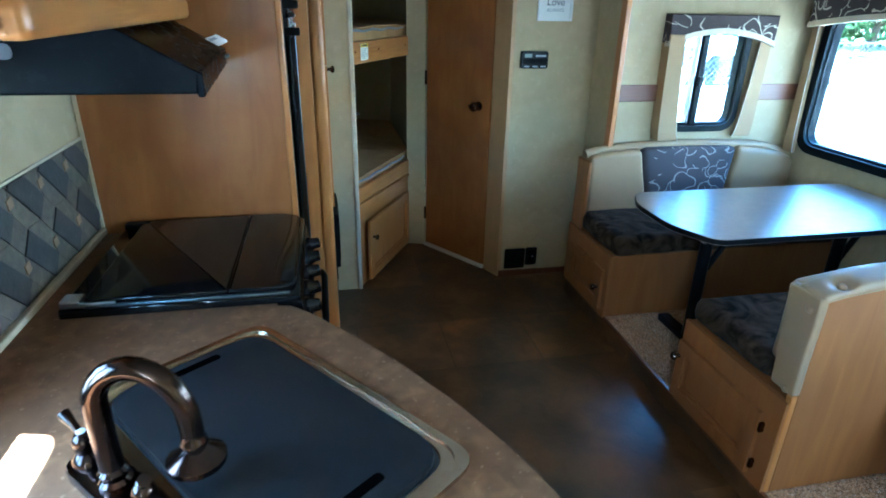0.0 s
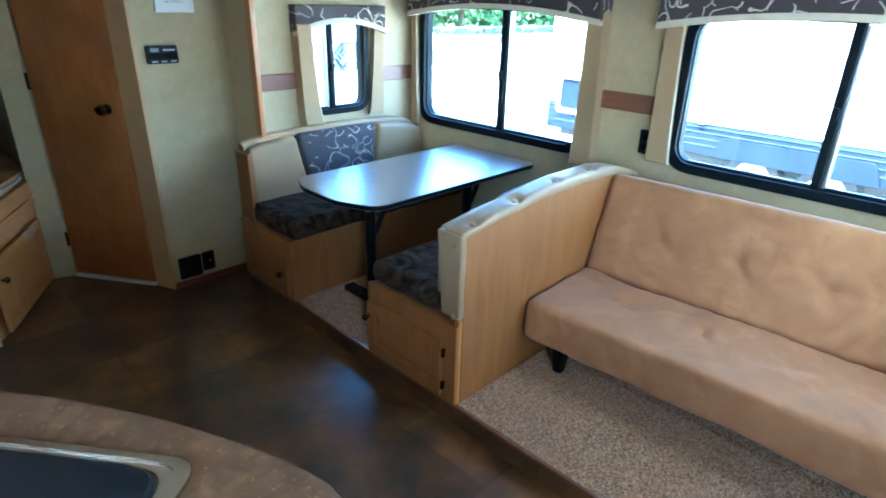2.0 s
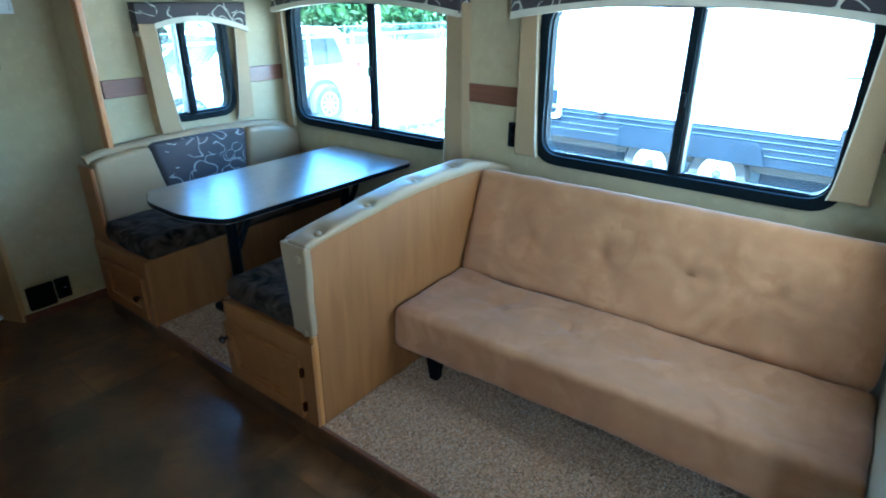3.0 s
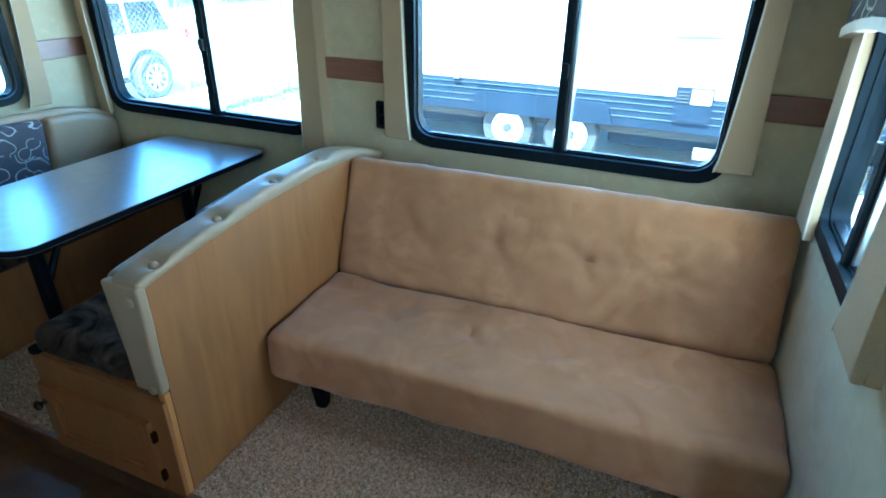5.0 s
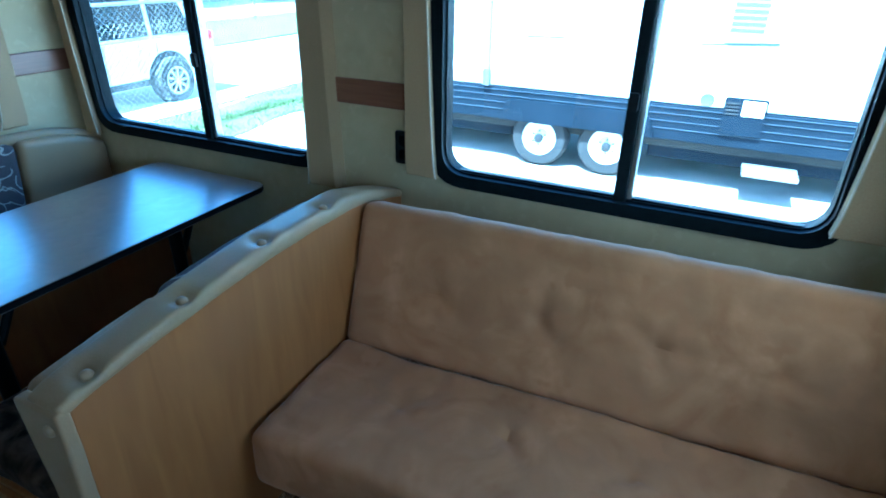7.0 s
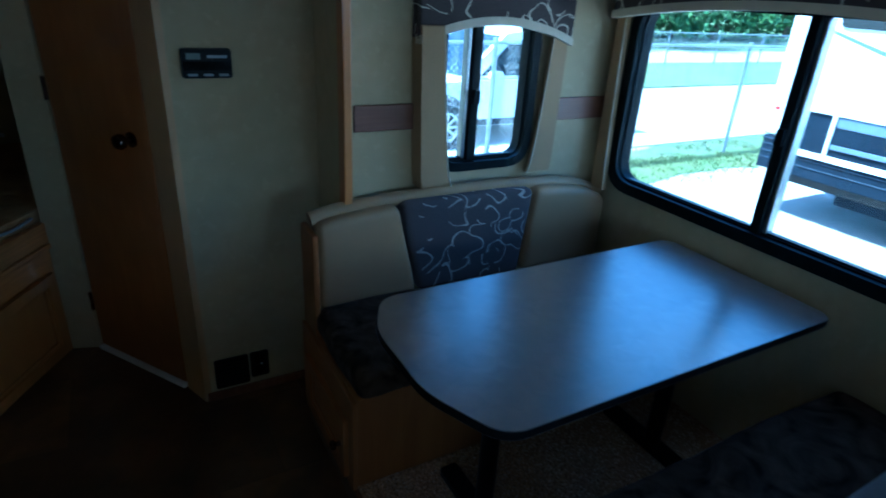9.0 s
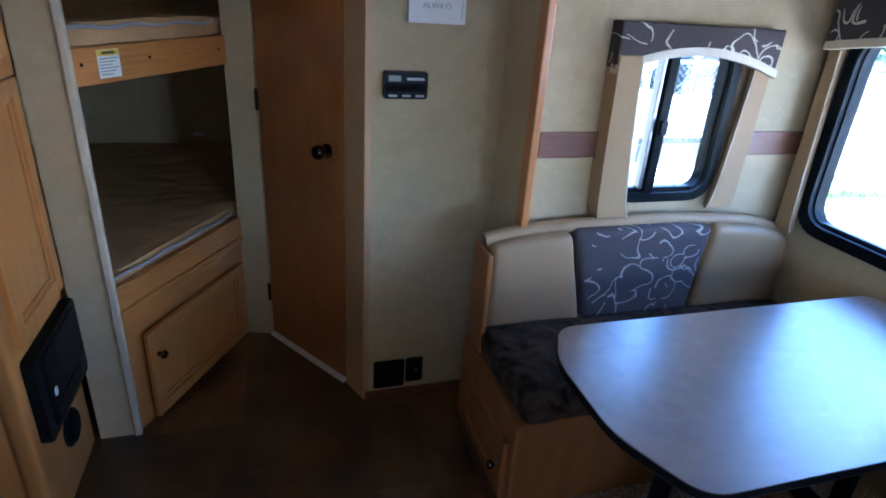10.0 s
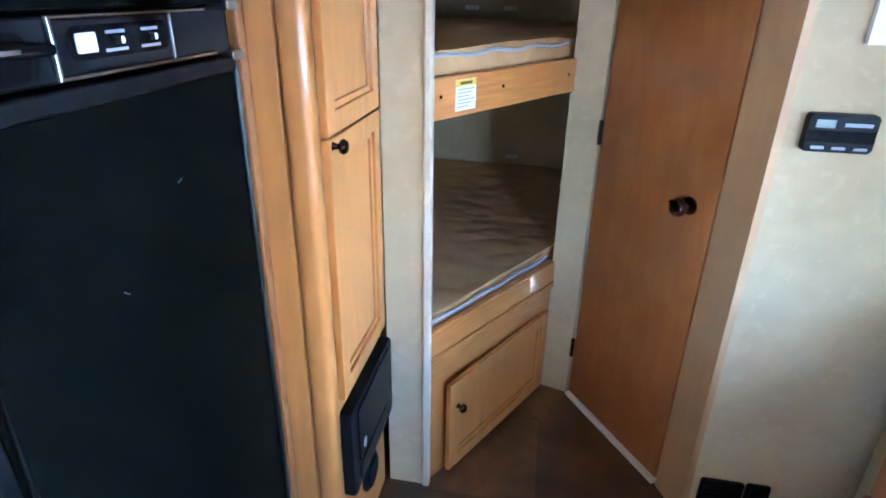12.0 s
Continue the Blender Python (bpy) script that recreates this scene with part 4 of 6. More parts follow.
for x in (1.69, 2.38):
    part("leg", tube([(x, 2.065, 0.70), (x, 2.065, 0.13)], 0.026, 14), M_PLASTIC, tb, "black tubular leg", True)
    part("mount", join(box(x - 0.05, x + 0.05, 2.01, 2.12, 0.672, 0.69, 0.004), tube([(x, 2.065, 0.69), (x, 2.065, 0.64)], 0.032, 14)), M_PLASTIC, tb, "", True)
    part("foot", box(x - 0.03, x + 0.03, 1.86, 2.27, ZS, 0.132, 0.008), M_PLASTIC, tb, "black foot bar")
    part("brace", tube([(x + 0.02, 2.065, 0.46), (x + 0.15, 2.065, 0.69)], 0.014, 8), M_PLASTIC, tb, "", True)
    part("clamp", box(x - 0.038, x - 0.018, 2.035, 2.10, 0.60, 0.68, 0.004), M_CHROME, tb)

# ---- sofa ----
SY0, SY1 = YA + 0.008, 1.1945
sofa = thing("futon_sofa", (2.2, 0.43, ZS), "tan suede futon sofa with button tufts and black tapered legs", "sofa")
TUFTS = [SY0 + (SY1 - SY0) * f for f in (0.2, 0.4, 0.6, 0.8)]


SOFA_TURN = Matrix.Translation((2.2, 0.43, 0)) @ pose(0, 0, 0, 0, 0, 1.7) @ Matrix.Translation((-2.2, -0.43, 0))


def pucker(u, v, u_tuft):
    """Creases that run out from each tuft, and a long fold or two."""
    k = 0.0025 * noise.noise(Vector((u * 30, v * 7, 2))) + 0.002 * noise.noise(Vector((u * 8 + v * 14, v * 22 - u * 9, 5)))
    for i, tv in enumerate(TUFTS):
        du, dv = u - u_tuft, v - tv
        d = math.hypot(du, dv)
        k += 0.0045 * math.sin(math.atan2(du, dv) * 5 + i * 1.7) * math.exp(-((d - 0.05) / 0.05) ** 2)
    return k


def seat(p, n):
    k = noise.noise(Vector((p.x * 3, p.y * 3, 1))) * 0.008 + noise.noise(Vector((p.x * 9, p.y * 9, p.z * 9))) * 0.005 + pucker(p.x, p.y, 2.07)
    if n.z > 0.5:
        for ty in TUFTS:
            d2 = (p.x - 2.07) ** 2 + (p.y - ty) ** 2
            k -= 0.015 * math.exp(-d2 / 0.0006) + 0.006 * math.exp(-d2 / 0.010)
        ang = (p.y - SY1 + 0.2) * 30 + p.x * 16
        k += 0.004 * noise.noise(Vector((p.x * 6 + p.y * 9, p.y * 26 - p.x * 12, 3)))
        k += 0.004 * math.sin(ang) * math.exp(-((p.x - 2.15) ** 2 + (p.y - SY1 + 0.22) ** 2) / 0.02)
    q = p + n * k
    if n.x < -0.3 and p.z < 0.32:
        q.z += 0.003 * math.sin(p.y * 7) + 0.002 * math.sin(p.y * 17 + 1)
    return q


part("seat", soft_box(1.805, 2.268, SY0, SY1, 0.25, 0.430, 0.030, 0.018, seat), M_SUEDE, sofa, "", True, SOFA_TURN)
LEAN_M = pose(2.258, 0, 0.463, 0, 19.5, 0)


def backrest(p, n):
    k = noise.noise(Vector((p.z * 3, p.y * 3, 7))) * 0.004 + noise.noise(Vector((p.x * 9, p.y * 9, p.z * 9))) * 0.003 + pucker(p.z, p.y, 0.175)
    if n.x < -0.5:
        for ty in TUFTS:
            d2 = (p.z - 0.175) ** 2 + (p.y - ty) ** 2
            k -= 0.016 * math.exp(-d2 / 0.0006) + 0.006 * math.exp(-d2 / 0.010)
    return p + n * k


part("backrest", soft_box(0.0, 0.125, SY0 + 0.004, SY1 - 0.004, -0.045, 0.415, 0.036, 0.018, backrest), M_SUEDE, sofa, "", True, SOFA_TURN @ LEAN_M)
part("base_rail", box(1.90, 2.35, SY0 + 0.08, SY1 - 0.08, 0.215, 0.275, 0.01), M_PLASTIC, sofa)
for x in (1.885, 2.34):
    for y in (SY1 - 0.14, SY0 + 0.115):
        leg = bmesh.new()
        bmesh.ops.create_cone(leg, cap_ends=True, segments=4, radius1=0.026, radius2=0.046, depth=0.15, matrix=pose(0, 0, 0, 0, 0, 45))
        bmesh.ops.bevel(leg, geom=list(leg.edges), offset=0.004, segments=1, affect="EDGES")
        part("leg", leg, M_BLACK, sofa, "black tapered leg", False, pose(x, y, ZS + 0.075))

# ---- bunks ----
BL, BR = (0.252, 3.05), (0.620, 3.668)
MBK = along(BL, BR)
WB = (Vector(BR) - Vector(BL)).length
floor_plan = lambda: [(XK + 0.005, 3.075), (BL[0] - 0.02, 3.075), (BR[0] - 0.012, BR[1] + 0.02), (0.65, 3.74), (0.65, YR - 0.005), (XK + 0.005, YR - 0.005)]
lower = thing("bunk_bed", (0.1, 3.9, 0), "maple lower bunk base with a cabinet door", "bunk")
part("platform", prism(floor_plan(), 0.46, 0.50), M_LIGHTPANEL, lower)
part("front_board", prism(rectangle(0.0, WB, 0.0, 0.50), -0.022, 0.0), M_MAPLE_H, lower, "maple front board", False, MBK)
part("mattress_rail", prism(rectangle(0.0, WB, 0.50, 0.585), -0.022, 0.006, 0.004), M_MAPLE_H, lower, "maple rail", False, MBK)
part("rail_lip", prism(rectangle(0.0, WB, 0.475, 0.498), 0.0005, 0.012, 0.005), M_MAPLE_H, lower, "", False, MBK)
AJAR = MBK @ Matrix.Translation((WB - 0.04, 0, 0.003)) @ pose(0, 0, 0, 0, 2.2, 0) @ Matrix.Translation((-(WB - 0.04), 0, 0))
panel_door("door", AJAR, 0.055, WB - 0.04, 0.03, 0.385, lower, (0.095, 0.285), (), "maple door standing slightly ajar")


def mattress(z0, z1, label, seed):
    t = thing("bunk_mattress", (0.1, 3.9, z0), label, "mattress", "bunk mattresses")
    outl = rounded([(x, y, 0.04) for x, y in [(XK + 0.02, 3.10), (BL[0] - 0.005, 3.10), (BR[0] - 0.03, BR[1] + 0.03), (0.63, 3.76), (0.63, YR - 0.02), (XK + 0.02, YR - 0.02)]], 4)
    bm = prism(outl, z0, z1, 0.02, 3)
    top = [f for f in bm.faces if f.normal.z > 0.95 and f.calc_area() > 0.3] or [max(bm.faces, key=lambda f: f.calc_center_median().z)]
    bmesh.ops.triangulate(bm, faces=top)
    for _ in range(4):
        es = [e for e in bm.edges if e.calc_length() > 0.11 and min(v.co.z for v in e.verts) > z1 - 0.004]
        bmesh.ops.subdivide_edges(bm, edges=es, cuts=1, use_grid_fill=False)
        bmesh.ops.triangulate(bm, faces=[f for f in bm.faces if len(f.verts) > 3 and f.calc_center_median().z > z1 - 0.004])
    for v in bm.verts:
        if v.co.z > z1 - 0.004:
            v.co.z += 0.010 * noise.noise(Vector((v.co.x * 6, v.co.y * 6, seed))) + 0.004 * noise.noise(Vector((v.co.x * 16, v.co.y * 16, seed)))
    part("ticking", bm, M_MATTRESS, t, "", True)
    path = [MBK @ Vector((0.02 + (WB - 0.06) * k / 20, z1 - 0.016 + 0.004 * math.sin(k), -0.014)) for k in range(21)]
    part("piping", tube(path, 0.006, 8), M_PIPING, t, "grey piping", True)
    return t


mattress(0.501, 0.625, "tan quilted mattress on the lower bunk", 2)
upper = thing("bunk_bed", (0.1, 3.9, 1.24), "maple upper bunk shelf with a warning label", "bunk")
part("platform", prism(floor_plan(), 1.25, 1.29), M_LIGHTPANEL, upper)
part("front_rail", prism(rectangle(0.0, WB, 1.228, 1.335), -0.022, 0.006, 0.004), M_MAPLE_H, upper, "maple rail", False, MBK)
for u in (0.03, 0.30, WB - 0.05):
    part("screw", lathe([(0.005, 0), (0.005, 0.001), (0.002, 0.002)], 10), M_BRONZE, upper, "", True, MBK @ pose(u, 1.288, 0.0062))
mattress(1.291, 1.40, "tan quilted mattress on the upper bunk", 6)
lab = thing("warning_label", tuple(MBK @ Vector((0.16, 1.24, 0.006))), "yellow and white printed warning label on the bunk rail", "label")
part("sheet", prism(rectangle(0.088, 0.173, 1.243, 1.324), 0.0065, 0.0072), M_PAPER, lab, "", False, MBK)
part("heading", prism(rectangle(0.089, 0.172, 1.306, 1.323), 0.0073, 0.0079), M_YELLOW, lab, "yellow heading", False, MBK)
part("heading_bar", prism(rectangle(0.105, 0.155, 1.311, 1.318), 0.0080, 0.0083), M_INK, lab, "", False, MBK)
for k in range(6):
    part("print_line", prism(rectangle(0.095, 0.166 - 0.012 * (k % 3), 1.297 - k * 0.009, 1.300 - k * 0.009), 0.0073, 0.0076), M_GREYINK, lab, "", False, MBK)
for z, x in ((0.66, 0.36), (1.44, 0.1), (1.44, 0.3)):
    tag = thing("fixing_clip", (x, YR - 0.01, z), "small white clip on the bunk wall", "clip", "bunk clips")
    part("clip", box(x - 0.035, x + 0.035, YR - 0.012, YR - 0.001, z, z + 0.022, 0.004), M_WHITE, tag)

# ---- kitchen ----
YP = 1.755
worktop_edge = []
P0, P1, P2 = Vector((0.0, 1.235)), Vector((0.316, 0.886)), Vector((0.412, 0.53))
for k in range(19):
    t = k / 18
    worktop_edge.append(P0 * (1 - t) ** 2 + P1 * 2 * t * (1 - t) + P2 * t * t)
plan = [(-0.035, YP), (XK + 0.002, YP), (XK + 0.002, 0.40), (0.28, 0.40)] + rounded([(0.28, 0.40, 0), (0.406, 0.41, 0.09), (0.406, 0.53, 0)], 6)[1:-1] + worktop_edge[::-1] + [(-0.035, 1.225)]
wt = thing("worktop", (-0.1, 1.0, TOPZ - 0.04), "speckled brown laminate worktop with a curved front", "worktop")
part("top", prism(plan, TOPZ - 0.04, TOPZ, 0.006, 3), M_COUNTER, wt, "", True)
part("upstand", box(XK + 0.002, XK + 0.018, 0.41, YP - 0.002, TOPZ + 0.0005, TOPZ + 0.018, 0.004), M_TRIM, wt, "pale bead along the wall")
kc = thing("kitchen_cabinet", (-0.1, 0.9, 0), "maple base cabinet under the curved worktop", "cabinet")
inset = [(-0.03, 1.235), (XK + 0.004, 1.235), (XK + 0.004, 0.43), (0.27, 0.43), (0.355, 0.46)] + [(p.x - 0.035, p.y - 0.015) for p in worktop_edge[::-1]][1:]
part("body", prism(inset, 0.0, TOPZ - 0.041), M_MAPLE, kc, "", True)

# backsplash pieces
bs = thing("backsplash", (XK, 1.2, TOPZ + 0.02), "dark slate and brown woven-pattern tile backsplash", "backsplash")
BU0, BU1, BV0, BV1 = 0.80, YP - 0.002, TOPZ + 0.019, 1.165
MK = wall_px(XK)
part("backing", prism(rectangle(BU0, BU1, BV0, BV1), 0.0005, 0.003), M_STONE, bs, "", False, MK)
part("cap_bead", prism(rectangle(BU0, BU1, BV1, BV1 + 0.006), 0.0005, 0.006), M_TRIM, bs, "", False, MK)


def clipped(poly):
    for axis, limit, keep in ((0, BU0 + 0.002, 1), (0, BU1 - 0.002, -1), (1, BV0 + 0.002, 1), (1, BV1 - 0.002, -1)):
        out2 = []
        for i, p in enumerate(poly):
            q = poly[(i + 1) % len(poly)]
            a, b = (p[axis] - limit) * keep, (q[axis] - limit) * keep
            if a >= 0:
                out2.append(p)
            if (a >= 0) != (b >= 0):
                f = a / (a - b)
                out2.append((p[0] + (q[0] - p[0]) * f, p[1] + (q[1] - p[1]) * f))
        poly = out2
        if len(poly) < 3:
            return []
    return poly


def area(poly):
    return abs(sum(p[0] * q[1] - q[0] * p[1] for p, q in zip(poly, poly[1:] + poly[:1]))) / 2


E1, E2 = Vector((0.105, -0.100)), Vector((-0.040, -0.045))     # a slate's two edges, from its upper tip
ACROSS, UP = Vector((0.147, 0.001)), Vector((0.000, 0.145))      # one slate to the next


def shrunk(points, by):
    mid = sum(points, Vector((0, 0))) / len(points)
    return [tuple(p + (mid - p).normalized() * min(by, (mid - p).length * 0.3)) for p in points]


for i in range(-6, 5):
    for j in range(-2, 3):
        o = Vector((1.359, 1.055)) + ACROSS * i + UP * j
        right, foot, left = o + E1, o + E1 + E2, o + E2
        pieces = (("tile", [o, right, foot, left], M_SLATE, 0.0095, 0.0012),
                  ("strip", [right + UP, o + ACROSS, left + ACROSS, foot + UP], M_STONE, 0.0070, 0.0008),
                  ("strip", [foot + UP, left + ACROSS, right, o], M_STONE, 0.0064, 0.0008),
                  ("strip", [right + UP, left + ACROSS + UP, foot + ACROSS + UP, o + ACROSS], M_STONE, 0.0067, 0.0008),
                  ("square", [c + (right + left + ACROSS) / 2 for c in (Vector((-0.013, 0.009)), Vector((0.010, 0.014)), Vector((0.013, -0.009)), Vector((-0.010, -0.014)))], M_TANSQ, 0.0088, 0.0006))
        for name, corners, material, h, by in pieces:
            poly = clipped(shrunk(corners, by))
            if poly and area(poly) > 2e-5:
                part(name, prism(poly, 0.003, h), material, bs, "", False, MK)

# sink
C0, S1 = Vector((-0.022, 0.812)), Vector((0.609, -0.793))
S2 = Vector((-0.793, -0.609))
MSK = Matrix(((S1.x, S2.x, 0, C0.x), (S1.y, S2.y, 0, C0.y), (0, 0, 1, TOPZ), (0, 0, 0, 1))) @ Matrix.Diagonal((1.03, 1.03, 1.0, 1.0))
sk = thing("kitchen_sink", (C0.x, C0.y, TOPZ), "sink with a tan metal rim under a black cover board", "sink")
part("rim", ring(rrect(-0.280, 0.284, -0.172, 0.170, 0.045), rrect(-0.268, 0.268, -0.160, 0.156, 0.05), 0.0005, 0.009), M_RIM, sk, "bright tan rolled rim", True, MSK)
part("rim_flange", ring(rrect(-0.2675, 0.2675, -0.1595, 0.1555, 0.05), rrect(-0.252, 0.252, -0.148, 0.148, 0.05), 0.0005, 0.005), M_RIM, sk, "", True, MSK)
part("bowl", prism(rrect(-0.251, 0.251, -0.147, 0.147, 0.05), 0.0003, 0.0008), M_EDGE, sk, "dull steel under the cover", False, MSK)
cb = thing("cutting_board", (C0.x, C0.y, TOPZ + 0.002), "black sink cover board with two grip slots", "cutting board")
part("board", prism(rrect(-0.247, 0.247, -0.143, 0.143, 0.055), 0.001, 0.014, 0.003), M_BOARD, cb, "", True, MSK)
# no holes are cut; flat plates carry the slots' shade
for u in (-0.222, 0.207):
    part("slot", prism(rrect(u - 0.0085, u + 0.0085, -0.050, 0.036, 0.008), 0.0141, 0.0146), M_SLOT_SHADE, cb, "thin dark plate painting the shade in a grip slot", False, MSK)

# faucet
fa = thing("kitchen_faucet", (-0.215, 0.735, TOPZ), "oil-rubbed bronze gooseneck faucet with two lever handles", "faucet")
FD = Vector((0.085, -0.09, 0)).normalized()
MF = Matrix(((FD.x, -FD.y, 0, -0.209), (FD.y, FD.x, 0, 0.716), (0, 0, 1, TOPZ), (0, 0, 0, 1)))
part("deck_plate", prism(rrect(-0.105, 0.105, -0.030, 0.030, 0.028), 0.0005, 0.020, 0.006, 3), M_BRONZE, fa, "", True, MF)
neck = [Vector((-0.209, 0.716, TOPZ + 0.02)), Vector((-0.211, 0.718, TOPZ + 0.09)), Vector((-0.211, 0.718, TOPZ + 0.15))]
tip = Vector((-0.098, 0.702, TOPZ + 0.105))
mid = (neck[-1] + tip) / 2
rad = (tip - neck[-1]).to_2d().length / 2
way = Vector((tip.x - neck[-1].x, tip.y - neck[-1].y, 0)).normalized()
for k in range(1, 13):
    ang = math.pi * (1 - k / 13)
    neck.append(Vector((mid.x, mid.y, TOPZ + 0.15)) + way * math.cos(ang) * rad + Vector((0, 0, math.sin(ang) * rad * 1.25 - 0.03 * k / 13)))
neck.append(tip)
part("spout", tube(neck, 0.0155, 16), M_BRONZE, fa, "", True)
part("collar", lathe([(0.022, 0), (0.022, 0.012), (0.017, 0.018), (0.019, 0.028), (0.0145, 0.034)], 18), M_BRONZE, fa, "", True, pose(-0.209, 0.716, TOPZ + 0.018))
part("spray_head", lathe([(0.030, 0), (0.039, 0.006), (0.039, 0.014), (0.022, 0.026), (0.015, 0.030), (0.018, 0.036), (0.018, 0.042), (0.015, 0.046), (0.015, 0.060)], 20), M_BRONZE, fa, "", True, pose(tip.x, tip.y, tip.z - 0.055))
for s in (-0.078, 0.078):
    base = MF @ Vector((s, 0, 0.018))
    h = part("handle", lathe([(0.022, 0), (0.020, 0.010), (0.012, 0.018), (0.015, 0.030), (0.015, 0.040), (0.010, 0.048), (0.004, 0.052)], 16), M_BRONZE, fa, "", True, Matrix.Translation(base))
    part("lever", tube([base + Vector((0, 0, 0.042)), base - FD * 0.014 * (1 if s < 0 else -1) + Vector((-0.006, 0.006, 0.054)), base - FD * 0.028 * (1 if s < 0 else -1) + Vector((-0.012, 0.012, 0.062))], 0.006, 10, [0.005, 0.006, 0.009]), M_BRONZE, h, "", True)
    part("cap", lathe([(0.006, 0), (0.006, 0.002), (0.003, 0.003)], 12), M_WHITE, h, "small pale cap", True, Matrix.Translation(base + Vector((0, 0, 0.052))))

# stove
st = thing("stove", (-0.22, 1.49, 0.15), "black gas range with glossy folded cooktop cover", "stove")
part("body", box(-0.47, 0.0, 1.242, 1.745, 0.20, TOPZ - 0.002, 0.004), M_STOVE, st)
part("cooktop", box(-0.475, 0.022, 1.238, 1.748, TOPZ + 0.0005, TOPZ + 0.022, 0.006), M_STOVE, st, "", True)
part("cover_lid", prism(rounded([(-0.425, 1.250, 0.006), (-0.1345, 1.250, 0.002), (-0.1345, 1.740, 0.002), (-0.425, 1.740, 0.006)], 3), TOPZ + 0.023, TOPZ + 0.040, 0.006, 3), M_STOVE, st, "glossy black folding lid", True)
part("cover_lid", prism(rounded([(-0.1325, 1.250, 0.002), (0.014, 1.250, 0.05), (0.014, 1.740, 0.05), (-0.1325, 1.740, 0.002)], 6), TOPZ + 0.023, TOPZ + 0.040, 0.006, 3), M_STOVE, st, "glossy black folding lid", True)
# lip in bright metal so the enamel edge's highlight line is built in
part("lid_lip", box(-0.42, 0.0, 1.2385, 1.2485, TOPZ + 0.0225, TOPZ + 0.030, 0.003), M_EDGE, st, "thin front lip, edge highlight put into its colour", True)
part("lid_hinge", box(-0.47, -0.43, 1.243, 1.285, TOPZ + 0.022, TOPZ + 0.040, 0.004), M_CHROME, st, "grey metal hinge")
part("hinge_arm", box(-0.43, -0.36, 1.2405, 1.2475, TOPZ + 0.024, TOPZ + 0.036, 0.002), M_CHROME, st)
part("lid_hinge", box(-0.47, -0.40, 1.705, 1.735, TOPZ + 0.022, TOPZ + 0.040, 0.004), M_PLASTIC, st, "black metal hinge")
part("control_panel", prism([(0.0, TOPZ + 0.004), (0.026, TOPZ), (0.045, TOPZ - 0.10), (0.0, TOPZ - 0.10)], 1.245, 1.745, 0.003), M_STOVE, st, "", False, Matrix(((1, 0, 0, 0), (0, 0, 1, 0), (0, 1, 0, 0), (0, 0, 0, 1))))
for k in range(5):
    kn = part("knob", lathe([(0.021, 0), (0.021, 0.006), (0.017, 0.012), (0.0155, 0.028), (0.012, 0.031)], 16), M_STOVE, st, "black knob", True, pose(0.034, 1.30 + k * 0.098, TOPZ - 0.045, 0, 80, 0))
    part("pointer", box(0.060, 0.064, 1.298 + k * 0.098, 1.302 + k * 0.098, TOPZ - 0.052, TOPZ - 0.03), M_CHROME, kn)
part("oven_door", box(0.0, 0.03, 1.25, 1.74, 0.24, TOPZ - 0.105, 0.006), M_STOVE, st, "", True)
hd = [(0.03, 1.29, TOPZ - 0.14), (0.066, 1.30, TOPZ - 0.14), (0.072, 1.33, TOPZ - 0.14), (0.072, 1.66, TOPZ - 0.14), (0.066, 1.69, TOPZ - 0.14), (0.03, 1.70, TOPZ - 0.14)]
part("oven_handle", tube(hd, 0.010, 10), M_PLASTIC, st, "black bar handle", True)
part("plinth", box(-0.47, -0.01, 1.242, 1.745, 0.0, 0.199, 0.003), M_MAPLE, st)

# tall side panel beside the stove
tp = thing("tall_partition", (-0.27, YP, 0), "tall reddish wood-grain cabinet panel beside the stove", "panel")
part("panel", box(XK + 0.003, -0.012, YP, YP + 0.02, 0, CEIL - 0.002), M_PANEL, tp)
part("front_edge", box(-0.012, 0.006, YP - 0.004, YP + 0.03, 0, CEIL - 0.002, 0.004), M_MAPLE, tp, "pale front edging")
part("corner_bead", box(XK + 0.004, XK + 0.014, YP - 0.008, YP, TOPZ + 0.019, 1.6, 0.002), M_TRIM, tp, "pale bead in the corner")

# hood and overhead cabinet
rh = thing("range_hood", (-0.33, 1.44, 1.36), "black sloped range hood under the overhead cabinet", "range hood")
MH = Matrix(((1, 0, 0, 0), (0, 0, 1, 0), (0, 1, 0, 0), (0, 0, 0, 1)))
def skewed(bm):
    for v in bm.verts:
        if v.co.x > -0.4:
            v.co.x -= (v.co.y - 1.135) * 0.07
    return bm


hood_bm = prism([(XK + 0.003, 1.368), (-0.112, 1.368), (-0.108, 1.405), (-0.235, 1.478), (XK + 0.003, 1.478)], 1.135, YP - 0.03, 0.004)
bmesh.ops.transform(hood_bm, matrix=MH, verts=hood_bm.verts)
part("shell", skewed(hood_bm), M_HOOD, rh)
part("front_lip", skewed(box(-0.114, -0.102, 1.137, YP - 0.032, 1.362, 1.404, 0.003)), M_HOOD, rh)
for dy in (0.0, 0.014):
    part("switch", lathe([(0.005, 0), (0.005, 0.007), (0.003, 0.009)], 12), M_CHROME, rh, "", True, pose(-0.140, YP - 0.06 - dy, 1.385, 0, 90, 0))
part("side_mark", prism(rrect(-0.55, -0.385, 1.425, 1.45, 0.02), 1.1335, 1.1348), M_DECAL, rh, "grey curved mark", False, MH)
rt = thing("hood_label", (-0.16, 1.60, 1.43), "small white paper tag on the hood", "label")
slope = Vector((0.127, 0, -0.073)).normalized()
